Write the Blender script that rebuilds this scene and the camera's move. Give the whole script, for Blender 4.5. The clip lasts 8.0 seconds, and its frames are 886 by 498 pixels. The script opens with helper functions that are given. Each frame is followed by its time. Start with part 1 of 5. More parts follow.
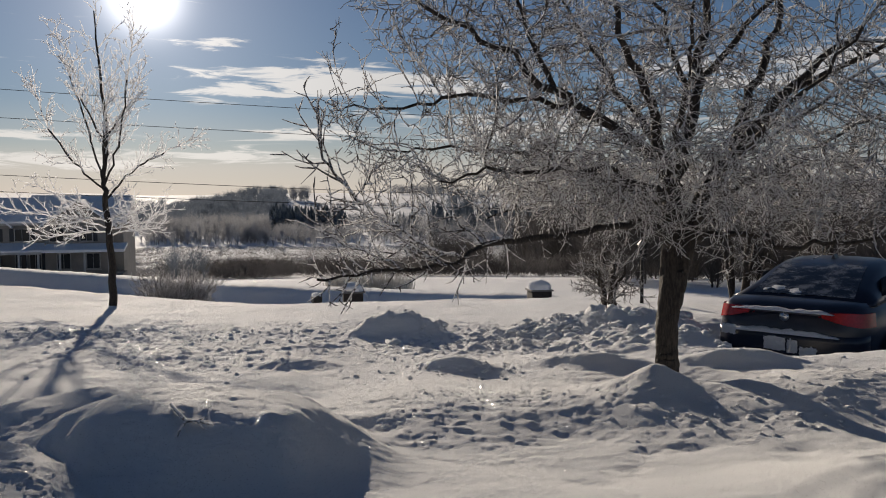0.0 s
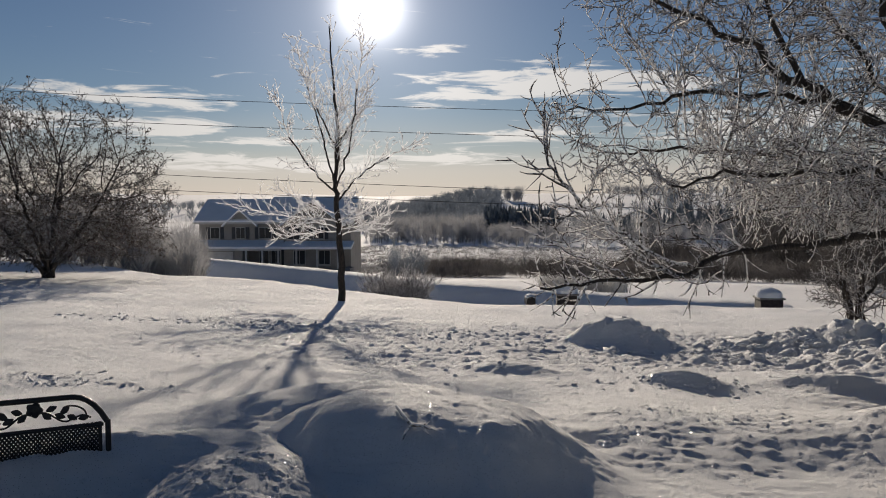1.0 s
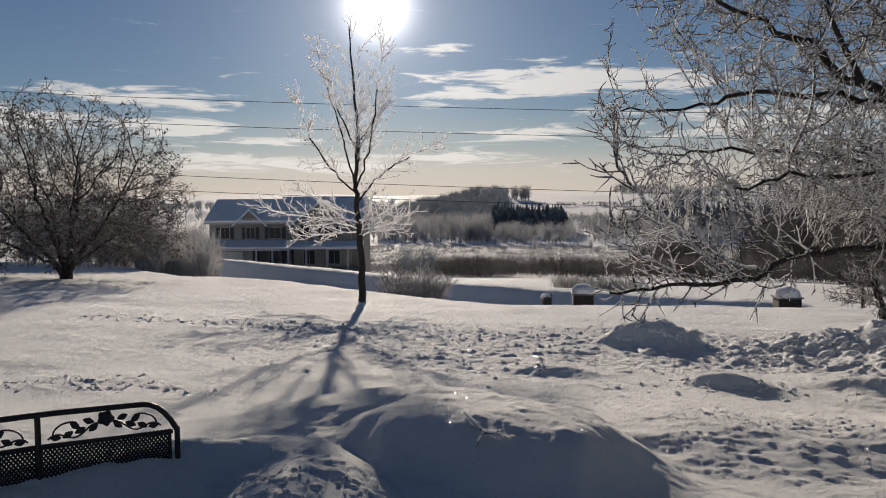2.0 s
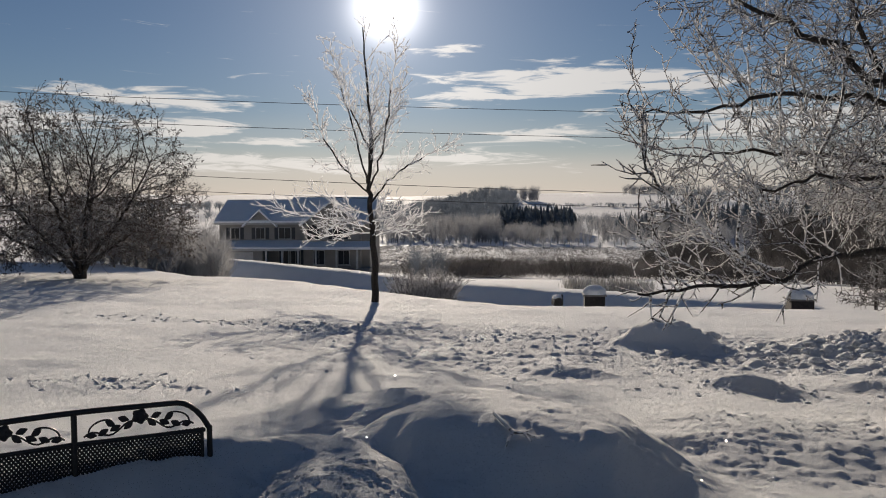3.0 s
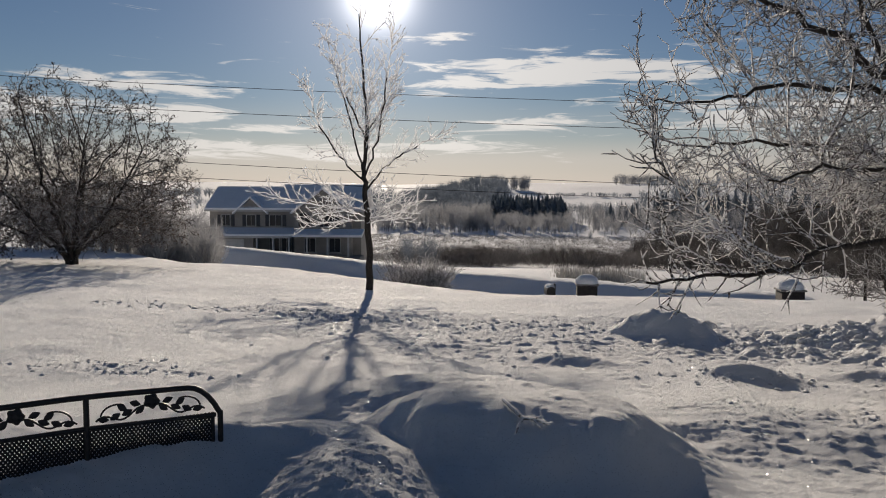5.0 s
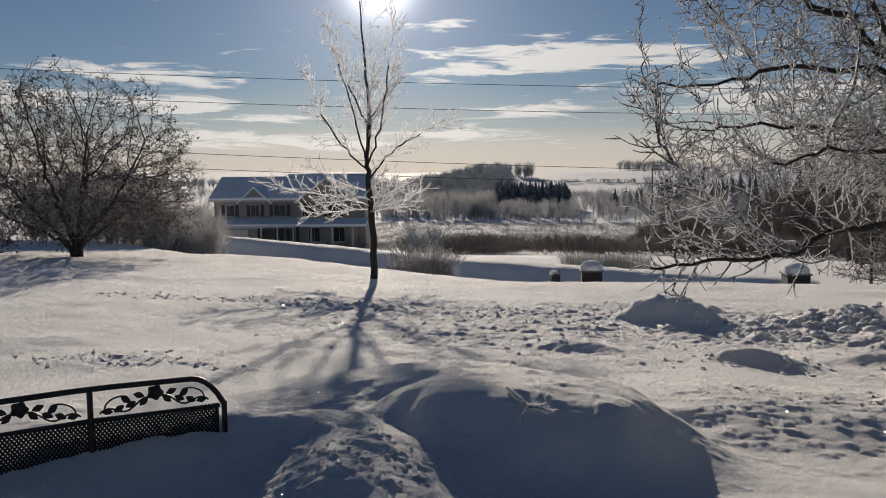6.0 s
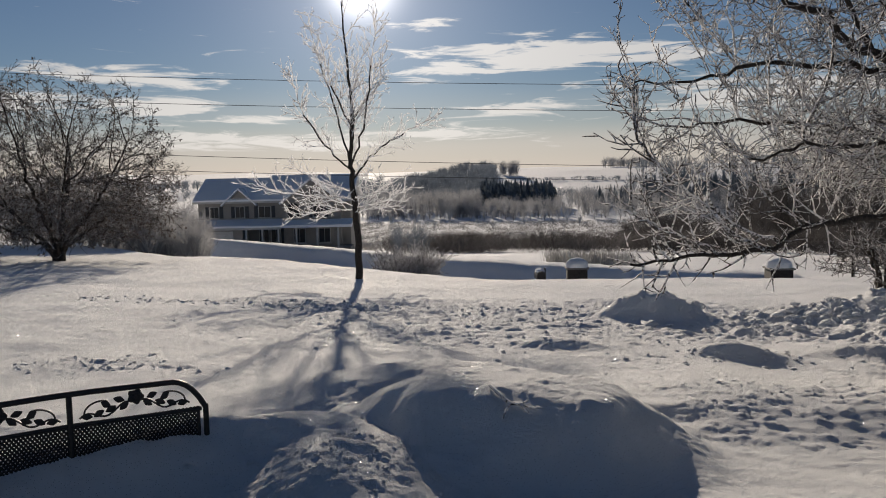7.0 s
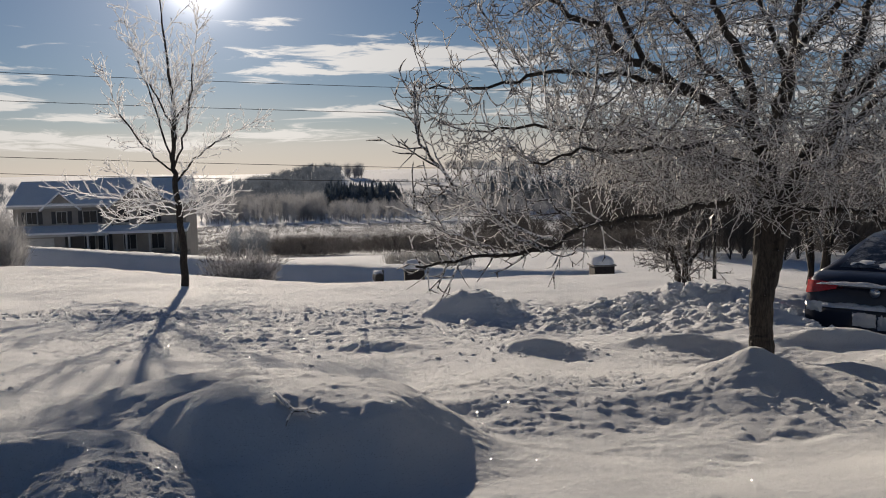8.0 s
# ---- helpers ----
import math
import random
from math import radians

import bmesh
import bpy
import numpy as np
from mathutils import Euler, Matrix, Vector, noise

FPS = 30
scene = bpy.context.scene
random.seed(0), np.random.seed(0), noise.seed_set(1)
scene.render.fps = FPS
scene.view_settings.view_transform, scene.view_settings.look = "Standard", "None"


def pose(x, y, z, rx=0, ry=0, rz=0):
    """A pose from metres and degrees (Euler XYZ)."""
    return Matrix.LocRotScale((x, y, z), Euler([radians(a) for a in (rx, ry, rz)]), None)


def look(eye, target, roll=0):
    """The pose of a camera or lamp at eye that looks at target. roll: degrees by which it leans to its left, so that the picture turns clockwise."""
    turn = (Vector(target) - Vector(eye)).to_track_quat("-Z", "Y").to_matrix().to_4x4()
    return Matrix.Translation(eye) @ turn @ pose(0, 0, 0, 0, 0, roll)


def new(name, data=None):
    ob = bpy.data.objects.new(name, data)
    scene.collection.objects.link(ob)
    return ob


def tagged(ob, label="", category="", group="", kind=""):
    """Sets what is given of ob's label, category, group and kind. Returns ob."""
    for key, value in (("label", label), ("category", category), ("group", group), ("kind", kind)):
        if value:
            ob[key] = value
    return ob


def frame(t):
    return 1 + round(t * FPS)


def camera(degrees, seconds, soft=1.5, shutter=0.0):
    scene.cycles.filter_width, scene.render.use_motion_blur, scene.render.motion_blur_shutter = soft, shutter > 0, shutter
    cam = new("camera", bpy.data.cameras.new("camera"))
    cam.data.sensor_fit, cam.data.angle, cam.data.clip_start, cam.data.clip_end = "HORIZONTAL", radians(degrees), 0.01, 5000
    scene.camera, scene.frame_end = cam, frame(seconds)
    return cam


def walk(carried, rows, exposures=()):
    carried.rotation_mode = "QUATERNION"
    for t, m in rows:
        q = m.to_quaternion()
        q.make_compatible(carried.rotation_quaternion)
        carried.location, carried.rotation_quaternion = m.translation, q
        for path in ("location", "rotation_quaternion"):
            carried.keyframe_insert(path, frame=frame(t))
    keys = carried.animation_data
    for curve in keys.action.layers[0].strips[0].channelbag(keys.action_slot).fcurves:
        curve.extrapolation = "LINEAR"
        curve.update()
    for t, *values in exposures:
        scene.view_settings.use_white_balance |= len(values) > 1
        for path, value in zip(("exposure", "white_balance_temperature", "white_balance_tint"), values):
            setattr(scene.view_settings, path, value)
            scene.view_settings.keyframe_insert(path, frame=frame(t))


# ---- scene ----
cam = camera(58.9, 8.0, soft=1.0)
PATH = [
    (0, (0.008, 0.003, 1.995), (-0.08, 1.998, 1.879), -0.2),
    (0.5, (-0.029, 0.09, 2.007), (-0.267, 2.073, 1.895), -0.4),
    (0.7, (-0.044, 0.094, 2.015), (-0.468, 2.046, 1.907), -0.3),
    (1, (-0.074, 0.118, 2.027), (-0.69, 2.017, 1.914), -0.2),
    (1.5, (-0.2, 0.101, 2.033), (-0.851, 1.989, 1.921), -0.2),
    (2, (-0.38, 0.071, 2.052), (-1.013, 1.965, 1.937), -0.4),
    (2.2, (-0.408, 0.065, 2.052), (-1.055, 1.955, 1.942), -0.5),
    (3.5, (-0.508, -0.019, 2.056), (-1.159, 1.869, 1.941), -0.2),
    (4, (-0.542, -0.033, 2.056), (-1.156, 1.867, 1.936), 0.1),
    (4.5, (-0.543, -0.043, 2.053), (-1.163, 1.854, 1.93), 0.2),
    (5, (-0.561, -0.03, 2.049), (-1.19, 1.863, 1.907), 0.2),
    (6.5, (-0.554, 0.0, 2.046), (-1.195, 1.886, 1.869), -0.7),
    (7, (-0.531, 0.001, 2.046), (-1.137, 1.899, 1.871), -1.2),
    (7.5, (-0.431, 0.022, 2.047), (-0.799, 1.98, 1.87), -1.4),
    (8, (-0.234, 0.076, 2.047), (-0.459, 2.055, 1.869), -1.3),
]
walk(cam, [(t, look(eye, target, roll)) for t, eye, target, roll in PATH])

SUN_AZ, SUN_EL = radians(-23.1), radians(13.9)
SUN_DIR = Vector((math.sin(SUN_AZ) * math.cos(SUN_EL), math.cos(SUN_AZ) * math.cos(SUN_EL), math.sin(SUN_EL)))
scene.view_settings.exposure = 0.18


# ---- node helpers ----
def nd(tree, kind, **sets):
    n = tree.nodes.new(kind)
    for k, v in sets.items():
        if k == "op":
            n.operation = v
        elif k == "blend":
            n.blend_type = v
        elif k == "scale":
            n.inputs["Scale"].default_value = v
        elif k == "detail":
            n.inputs["Detail"].default_value = v
        elif k == "rough":
            n.inputs["Roughness"].default_value = v
    return n


def put(tree, val, sock):
    if isinstance(val, (int, float)):
        sock.default_value = val
    elif isinstance(val, tuple):
        sock.default_value = val
    else:
        tree.links.new(val, sock)


def mth(tree, op, a, b=0.0, c=None, clamp=False):
    n = tree.nodes.new("ShaderNodeMath")
    n.operation, n.use_clamp = op, clamp
    put(tree, a, n.inputs[0]), put(tree, b, n.inputs[1])
    if c is not None:
        put(tree, c, n.inputs[2])
    return n.outputs[0]


def ramp(tree, fac, stops, ease="EASE"):
    n = tree.nodes.new("ShaderNodeValToRGB")
    n.color_ramp.interpolation = ease
    els = n.color_ramp.elements
    while len(els) < len(stops):
        els.new(0.5)
    for e, (p, c) in zip(els, stops):
        e.position = p
        e.color = (c, c, c, 1) if isinstance(c, (int, float)) else (*c, 1)
    put(tree, fac, n.inputs[0])
    return n.outputs[0]


def mixc(tree, fac, a, b, blend="MIX"):
    n = tree.nodes.new("ShaderNodeMix")
    n.data_type, n.blend_type = "RGBA", blend
    put(tree, fac, n.inputs[0])
    for v, s in ((a, n.inputs[6]), (b, n.inputs[7])):
        put(tree, (*v, 1.0) if isinstance(v, tuple) and len(v) == 3 else v, s)
    return n.outputs[2]


# ---- sky ----
def make_world():
    w = bpy.data.worlds.new("winter_sky")
    w.use_nodes = True
    scene.world = w
    t = w.node_tree
    t.nodes.clear()
    sky = t.nodes.new("ShaderNodeTexSky")
    sky.sky_type, sky.sun_disc = "NISHITA", False
    sky.sun_elevation, sky.sun_rotation = SUN_EL, SUN_AZ % (2 * math.pi)
    sky.altitude, sky.air_density, sky.dust_density, sky.ozone_density = 300, 1.0, 0.05, 1.2
    co = t.nodes.new("ShaderNodeTexCoord")
    sep = t.nodes.new("ShaderNodeSeparateXYZ")
    t.links.new(co.outputs["Generated"], sep.inputs[0])
    X, Y, Z = sep.outputs
    az = mth(t, "MULTIPLY", mth(t, "ARCTAN2", X, Y), 57.2958)
    el = mth(t, "MULTIPLY", mth(t, "ARCSINE", Z), 57.2958)
    # streaky cirrus: stretched noise in bearing and height
    comb = t.nodes.new("ShaderNodeCombineXYZ")
    put(t, mth(t, "MULTIPLY", az, 0.11), comb.inputs[0])
    put(t, mth(t, "ADD", mth(t, "MULTIPLY", el, 0.95), mth(t, "MULTIPLY", az, 0.015)), comb.inputs[1])
    n1 = nd(t, "ShaderNodeTexNoise", scale=1.6, detail=8.0, rough=0.62)
    n1.inputs["Distortion"].default_value = 0.7
    t.links.new(comb.outputs[0], n1.inputs["Vector"])
    fine = n1.outputs[0]
    total = None
    for ca, ce, wa, we, amp in ((-19.3, 10.95, 2.0, 0.42, 1.0), (-11.0, 8.7, 8.0, 1.15, 1.05), (-3.5, 8.4, 6.0, 1.2, 0.8),
                                (-16.5, 7.75, 4.5, 0.4, 0.9), (-19.0, 7.1, 2.5, 0.35, 0.75), (-11.5, 4.95, 6.5, 0.5, 0.85),
                                (-38.5, 7.1, 5.0, 0.6, 1.0), (-41.5, 7.6, 5.0, 0.5, 0.8), (-38.0, 5.3, 4.6, 0.62, 1.05), (-50.0, 5.5, 9.0, 1.2, 0.9),
                                (-33.0, 4.4, 9.0, 0.35, 0.7), (6.0, 5.5, 12.0, 1.5, 0.8), (22.0, 9.0, 14.0, 1.5, 0.8),
                                (-30.0, 2.9, 10.0, 0.8, 0.8), (-18.0, 3.3, 9.0, 0.7, 0.75)):
        da = mth(t, "DIVIDE", mth(t, "SUBTRACT", az, ca), wa)
        de = mth(t, "DIVIDE", mth(t, "SUBTRACT", el, ce), we)
        q = mth(t, "ADD", mth(t, "MULTIPLY", da, da), mth(t, "MULTIPLY", de, de))
        g = mth(t, "MULTIPLY", mth(t, "POWER", 2.718, mth(t, "MULTIPLY", q, -0.8)), amp)
        total = g if total is None else mth(t, "MAXIMUM", total, g)
    dens = mth(t, "ADD", mth(t, "MULTIPLY", total, 0.75), mth(t, "MULTIPLY", mth(t, "SUBTRACT", fine, 0.5), 2.1))
    cover = ramp(t, dens, ((0.30, 0.0), (0.60, 1.0)))
    # angle from the sun
    dot = t.nodes.new("ShaderNodeVectorMath")
    dot.operation = "DOT_PRODUCT"
    t.links.new(co.outputs["Generated"], dot.inputs[0])
    dot.inputs[1].default_value = SUN_DIR
    ang = mth(t, "MULTIPLY", mth(t, "ARCCOSINE", mth(t, "MINIMUM", dot.outputs["Value"], 1.0)), 57.2958)
    # low haze, warm towards the horizon
    haze = ramp(t, mth(t, "DIVIDE", el, 12.0), ((0.0, 1.0), (0.18, 0.8), (0.36, 0.25), (0.6, 0.0)))
    warm = mixc(t, ramp(t, mth(t, "DIVIDE", ang, 70.0), ((0.2, 1.0), (1.0, 0.0))), (7.0, 7.0, 8.0), (20.0, 17.2, 15.6))
    blue = mixc(t, 1.0, sky.outputs[0], (0.84, 0.95, 1.22), "MULTIPLY")
    col = mixc(t, mth(t, "MULTIPLY", haze, 0.75), blue, warm)
    lit = mixc(t, ramp(t, mth(t, "DIVIDE", ang, 45.0), ((0.0, 1.0), (1.0, 0.0))), (16.0, 15.2, 14.6), (25.0, 23.6, 22.0))
    col = mixc(t, mth(t, "MULTIPLY", cover, 0.8), col, lit)
    # aureole round the sun
    a1 = mth(t, "MULTIPLY", mth(t, "POWER", 2.718, mth(t, "MULTIPLY", mth(t, "MULTIPLY", ang, ang), -0.26)), 55.0)
    a2 = mth(t, "MULTIPLY", mth(t, "POWER", 2.718, mth(t, "MULTIPLY", ang, -0.20)), 14.0)
    glow = t.nodes.new("ShaderNodeCombineColor")
    for i, k in enumerate((1.0, 0.96, 0.95)):
        put(t, mth(t, "MULTIPLY", mth(t, "ADD", a1, a2), k), glow.inputs[i])
    col = mixc(t, 1.0, col, glow.outputs[0], "ADD")
    bg = t.nodes.new("ShaderNodeBackground")
    t.links.new(col, bg.inputs[0])
    bg.inputs[1].default_value = 0.031
    out = t.nodes.new("ShaderNodeOutputWorld")
    t.links.new(bg.outputs[0], out.inputs[0])


make_world()
sun = new("sun", bpy.data.lights.new("sun", "SUN"))
sun.data.energy, sun.data.angle, sun.data.color = 5.0, radians(0.6), (1.0, 0.86, 0.70)
sun.matrix_world = look(SUN_DIR * 50, (0, 0, 0))


# ---- materials ----
def material(name):
    m = bpy.data.materials.new(name)
    m.use_nodes = True
    t = m.node_tree
    b = t.nodes["Principled BSDF"]
    return m, t, b


def space(t, sc=(1, 1, 1), objectwise=False):
    co = t.nodes.new("ShaderNodeTexCoord")
    mp = t.nodes.new("ShaderNodeMapping")
    mp.inputs["Scale"].default_value = sc
    if objectwise:
        t.links.new(co.outputs["Object"], mp.inputs[0])
    else:
        g = t.nodes.new("ShaderNodeNewGeometry")
        t.links.new(g.outputs["Position"], mp.inputs[0])
    return mp.outputs[0]


def noise_tex(t, vec, scale, detail=4.0, rough=0.55):
    n = nd(t, "ShaderNodeTexNoise", scale=scale, detail=detail, rough=rough)
    t.links.new(vec, n.inputs["Vector"])
    return n.outputs[0]


def bump(t, b, height, strength, dist):
    n = t.nodes.new("ShaderNodeBump")
    n.inputs["Strength"].default_value, n.inputs["Distance"].default_value = strength, dist
    t.links.new(height, n.inputs["Height"])
    t.links.new(n.outputs[0], b.inputs["Normal"])


def snow_material():
    m, t, b = material("snow")
    v = space(t)
    big, mid, fine = noise_tex(t, v, 0.8), noise_tex(t, v, 26, 8, 0.8), noise_tex(t, v, 170, 3, 0.7)
    col = mixc(t, ramp(t, big, ((0.3, 0.0), (0.7, 1.0))), (0.85, 0.858, 0.875), (0.90, 0.903, 0.91))
    put(t, col, b.inputs["Base Color"])
    b.inputs["Roughness"].default_value = 0.9
    b.inputs["Specular IOR Level"].default_value = 0.1
    h = mth(t, "ADD", mth(t, "MULTIPLY", mid, 0.65), mth(t, "MULTIPLY", fine, 0.35))
    bump(t, b, h, 1.0, 0.034)
    # single ice crystals, tilted at random, that glint in the sun
    vo = nd(t, "ShaderNodeTexVoronoi", scale=150.0)
    t.links.new(v, vo.inputs["Vector"])
    sepc = t.nodes.new("ShaderNodeSeparateColor")
    t.links.new(vo.outputs["Color"], sepc.inputs[0])
    core = mth(t, "LESS_THAN", vo.outputs["Distance"], 0.28)
    pick = mth(t, "MULTIPLY", core, mth(t, "GREATER_THAN", sepc.outputs[2], 0.80))
    tilt = t.nodes.new("ShaderNodeCombineXYZ")
    put(t, mth(t, "MULTIPLY", mth(t, "SUBTRACT", sepc.outputs[0], 0.5), 1.7), tilt.inputs[0])
    put(t, mth(t, "MULTIPLY", mth(t, "SUBTRACT", sepc.outputs[1], 0.5), 1.7), tilt.inputs[1])
    tilt.inputs[2].default_value = 0.75
    nrm = t.nodes.new("ShaderNodeVectorMath")
    nrm.operation = "NORMALIZE"
    t.links.new(tilt.outputs[0], nrm.inputs[0])
    gl = t.nodes.new("ShaderNodeBsdfAnisotropic")
    gl.inputs["Roughness"].default_value = 0.16
    gl.inputs["Color"].default_value = (0.8, 0.82, 0.85, 1)
    t.links.new(nrm.outputs[0], gl.inputs["Normal"])
    mx = t.nodes.new("ShaderNodeMixShader")
    put(t, mth(t, "MULTIPLY", pick, 0.5), mx.inputs[0])
    t.links.new(b.outputs[0], mx.inputs[1])
    t.links.new(gl.outputs[0], mx.inputs[2])
    t.links.new(mx.outputs[0], t.nodes["Material Output"].inputs[0])
    return m


def bark_material(name, dark, light, frost, snow_top=0.35):
    """Bark with ridges; rime sits on faces that look up and in patches."""
    m, t, b = material(name)
    v = space(t, (1, 1, 0.22))
    ridges, fine = noise_tex(t, v, 60, 5, 0.7), noise_tex(t, space(t), 35, 4, 0.6)
    col = mixc(t, ramp(t, ridges, ((0.35, 0.0), (0.65, 1.0))), dark, light)
    g = t.nodes.new("ShaderNodeNewGeometry")
    sep = t.nodes.new("ShaderNodeSeparateXYZ")
    t.links.new(g.outputs["Normal"], sep.inputs[0])
    up = mth(t, "ADD", mth(t, "MULTIPLY", sep.outputs[2], snow_top), mth(t, "MULTIPLY", mth(t, "SUBTRACT", fine, 0.5), 1.4))
    mask = ramp(t, mth(t, "ADD", up, frost), ((0.42, 0.0), (0.58, 1.0)))
    col = mixc(t, mask, col, (0.80, 0.82, 0.85))
    put(t, col, b.inputs["Base Color"])
    b.inputs["Roughness"].default_value = 0.85
    bump(t, b, mth(t, "ADD", ridges, mask), 1.0, 0.02)
    return m


def plain(name, c1, c2, scale=8.0, rough=0.6, metal=0.0, bumpy=0.2, dist=0.005, spec=0.5):
    m, t, b = material(name)
    v = space(t)
    a, f = noise_tex(t, v, scale, 5, 0.6), noise_tex(t, v, scale * 9, 3, 0.6)
    k = mth(t, "ADD", mth(t, "MULTIPLY", a, 0.7), mth(t, "MULTIPLY", f, 0.3))
    put(t, mixc(t, ramp(t, k, ((0.35, 0.0), (0.65, 1.0))), c1, c2), b.inputs["Base Color"])
    b.inputs["Roughness"].default_value, b.inputs["Metallic"].default_value = rough, metal
    b.inputs["Specular IOR Level"].default_value = spec
    if bumpy:
        bump(t, b, k, bumpy, dist)
    return m


def rime_material(name, dark, white, share, glow_through=0.45):
    """Thin twigs coated with hoar frost: crystals in tufts, thicker on top, that let light through."""
    m, t, b = material(name)
    v = space(t)
    n, n2 = noise_tex(t, v, 75, 3, 0.6), noise_tex(t, v, 3.5, 2, 0.5)
    g = t.nodes.new("ShaderNodeNewGeometry")
    sep = t.nodes.new("ShaderNodeSeparateXYZ")
    t.links.new(g.outputs["Normal"], sep.inputs[0])
    k = mth(t, "ADD", mth(t, "ADD", n, mth(t, "MULTIPLY", sep.outputs[2], 0.13)), mth(t, "MULTIPLY", mth(t, "SUBTRACT", n2, 0.5), 0.5))
    mask = ramp(t, mth(t, "ADD", k, share), ((0.45, 0.0), (0.58, 1.0)))
    col = mixc(t, mask, dark, white)
    put(t, col, b.inputs["Base Color"])
    b.inputs["Roughness"].default_value = 0.7
    tr = t.nodes.new("ShaderNodeBsdfTranslucent")
    put(t, col, tr.inputs[0])
    mx = t.nodes.new("ShaderNodeMixShader")
    put(t, mth(t, "MULTIPLY", mask, glow_through), mx.inputs[0])
    t.links.new(b.outputs[0], mx.inputs[1])
    t.links.new(tr.outputs[0], mx.inputs[2])
    t.links.new(mx.outputs[0], t.nodes["Material Output"].inputs[0])
    bump(t, b, n, 0.6, 0.004)
    return m


SNOW = snow_material()
BARK = bark_material("bark", (0.010, 0.008, 0.007), (0.050, 0.040, 0.033), 0.02, 0.30)
LIMB = bark_material("limb_bark", (0.016, 0.012, 0.010), (0.06, 0.048, 0.040), 0.18, 0.34)
RIME = rime_material("rime_twig", (0.040, 0.029, 0.024), (0.87, 0.86, 0.86), 0.045, 0.45)
RIME_BRIGHT = rime_material("bright_rime_twig", (0.04, 0.032, 0.028), (0.93, 0.93, 0.94), 0.21, 0.82)
RIME_LOW = rime_material("rime_brown_twig", (0.035, 0.026, 0.022), (0.66, 0.65, 0.65), 0.0, 0.35)
BROWN_TWIG = rime_material("brown_twig", (0.030, 0.022, 0.018), (0.55, 0.53, 0.52), -0.06, 0.3)
RIME_BRANCH = rime_material("rime_branch", (0.025, 0.019, 0.016), (0.86, 0.86, 0.87), 0.05, 0.40)


# ---- mesh helpers ----
def mesh_from(name, verts, faces_flat, counts, mat, smooth=True):
    me = bpy.data.meshes.new(name)
    verts = np.asarray(verts, np.float32).reshape(-1, 3)
    faces_flat, counts = np.asarray(faces_flat, np.int32), np.asarray(counts, np.int32)
    me.vertices.add(len(verts))
    me.vertices.foreach_set("co", verts.ravel())
    me.loops.add(len(faces_flat))
    me.loops.foreach_set("vertex_index", faces_flat)
    me.polygons.add(len(counts))
    me.polygons.foreach_set("loop_start", np.concatenate(([0], np.cumsum(counts)[:-1])).astype(np.int32))
    me.polygons.foreach_set("use_smooth", np.full(len(counts), smooth))
    me.update(calc_edges=True)
    me.validate()
    if mat:
        me.materials.append(mat)
    return me


def part(name, bm, mat, parent=None, label=""):
    me = bpy.data.meshes.new(name)
    bm.to_mesh(me)
    bm.free()
    me.materials.append(mat)
    ob = new(name, me)
    if parent:
        ob.parent = parent
    if label:
        tagged(ob, label)
    return ob


def link_mesh(name, me, parent=None, label=""):
    ob = new(name, me)
    if parent:
        ob.parent = parent
    if label:
        tagged(ob, label)
    return ob


def thing(name, m, label, category, group="", kind=""):
    ob = new(name)
    ob.matrix_basis = m
    return tagged(ob, label, category, group, kind)


def box(bm, x0, x1, y0, y1, z0, z1, bevel=0.0):
    r = bmesh.ops.create_cube(bm, size=1.0)
    for v in r["verts"]:
        v.co = Vector(((x0 + x1) / 2 + v.co.x * (x1 - x0), (y0 + y1) / 2 + v.co.y * (y1 - y0), (z0 + z1) / 2 + v.co.z * (z1 - z0)))
    if bevel:
        es = {e for v in r["verts"] for e in v.link_edges}
        bmesh.ops.bevel(bm, geom=list(es), offset=bevel, segments=2, affect="EDGES", profile=0.6)
    return bm


def boxbm(*a, **k):
    return box(bmesh.new(), *a, **k)


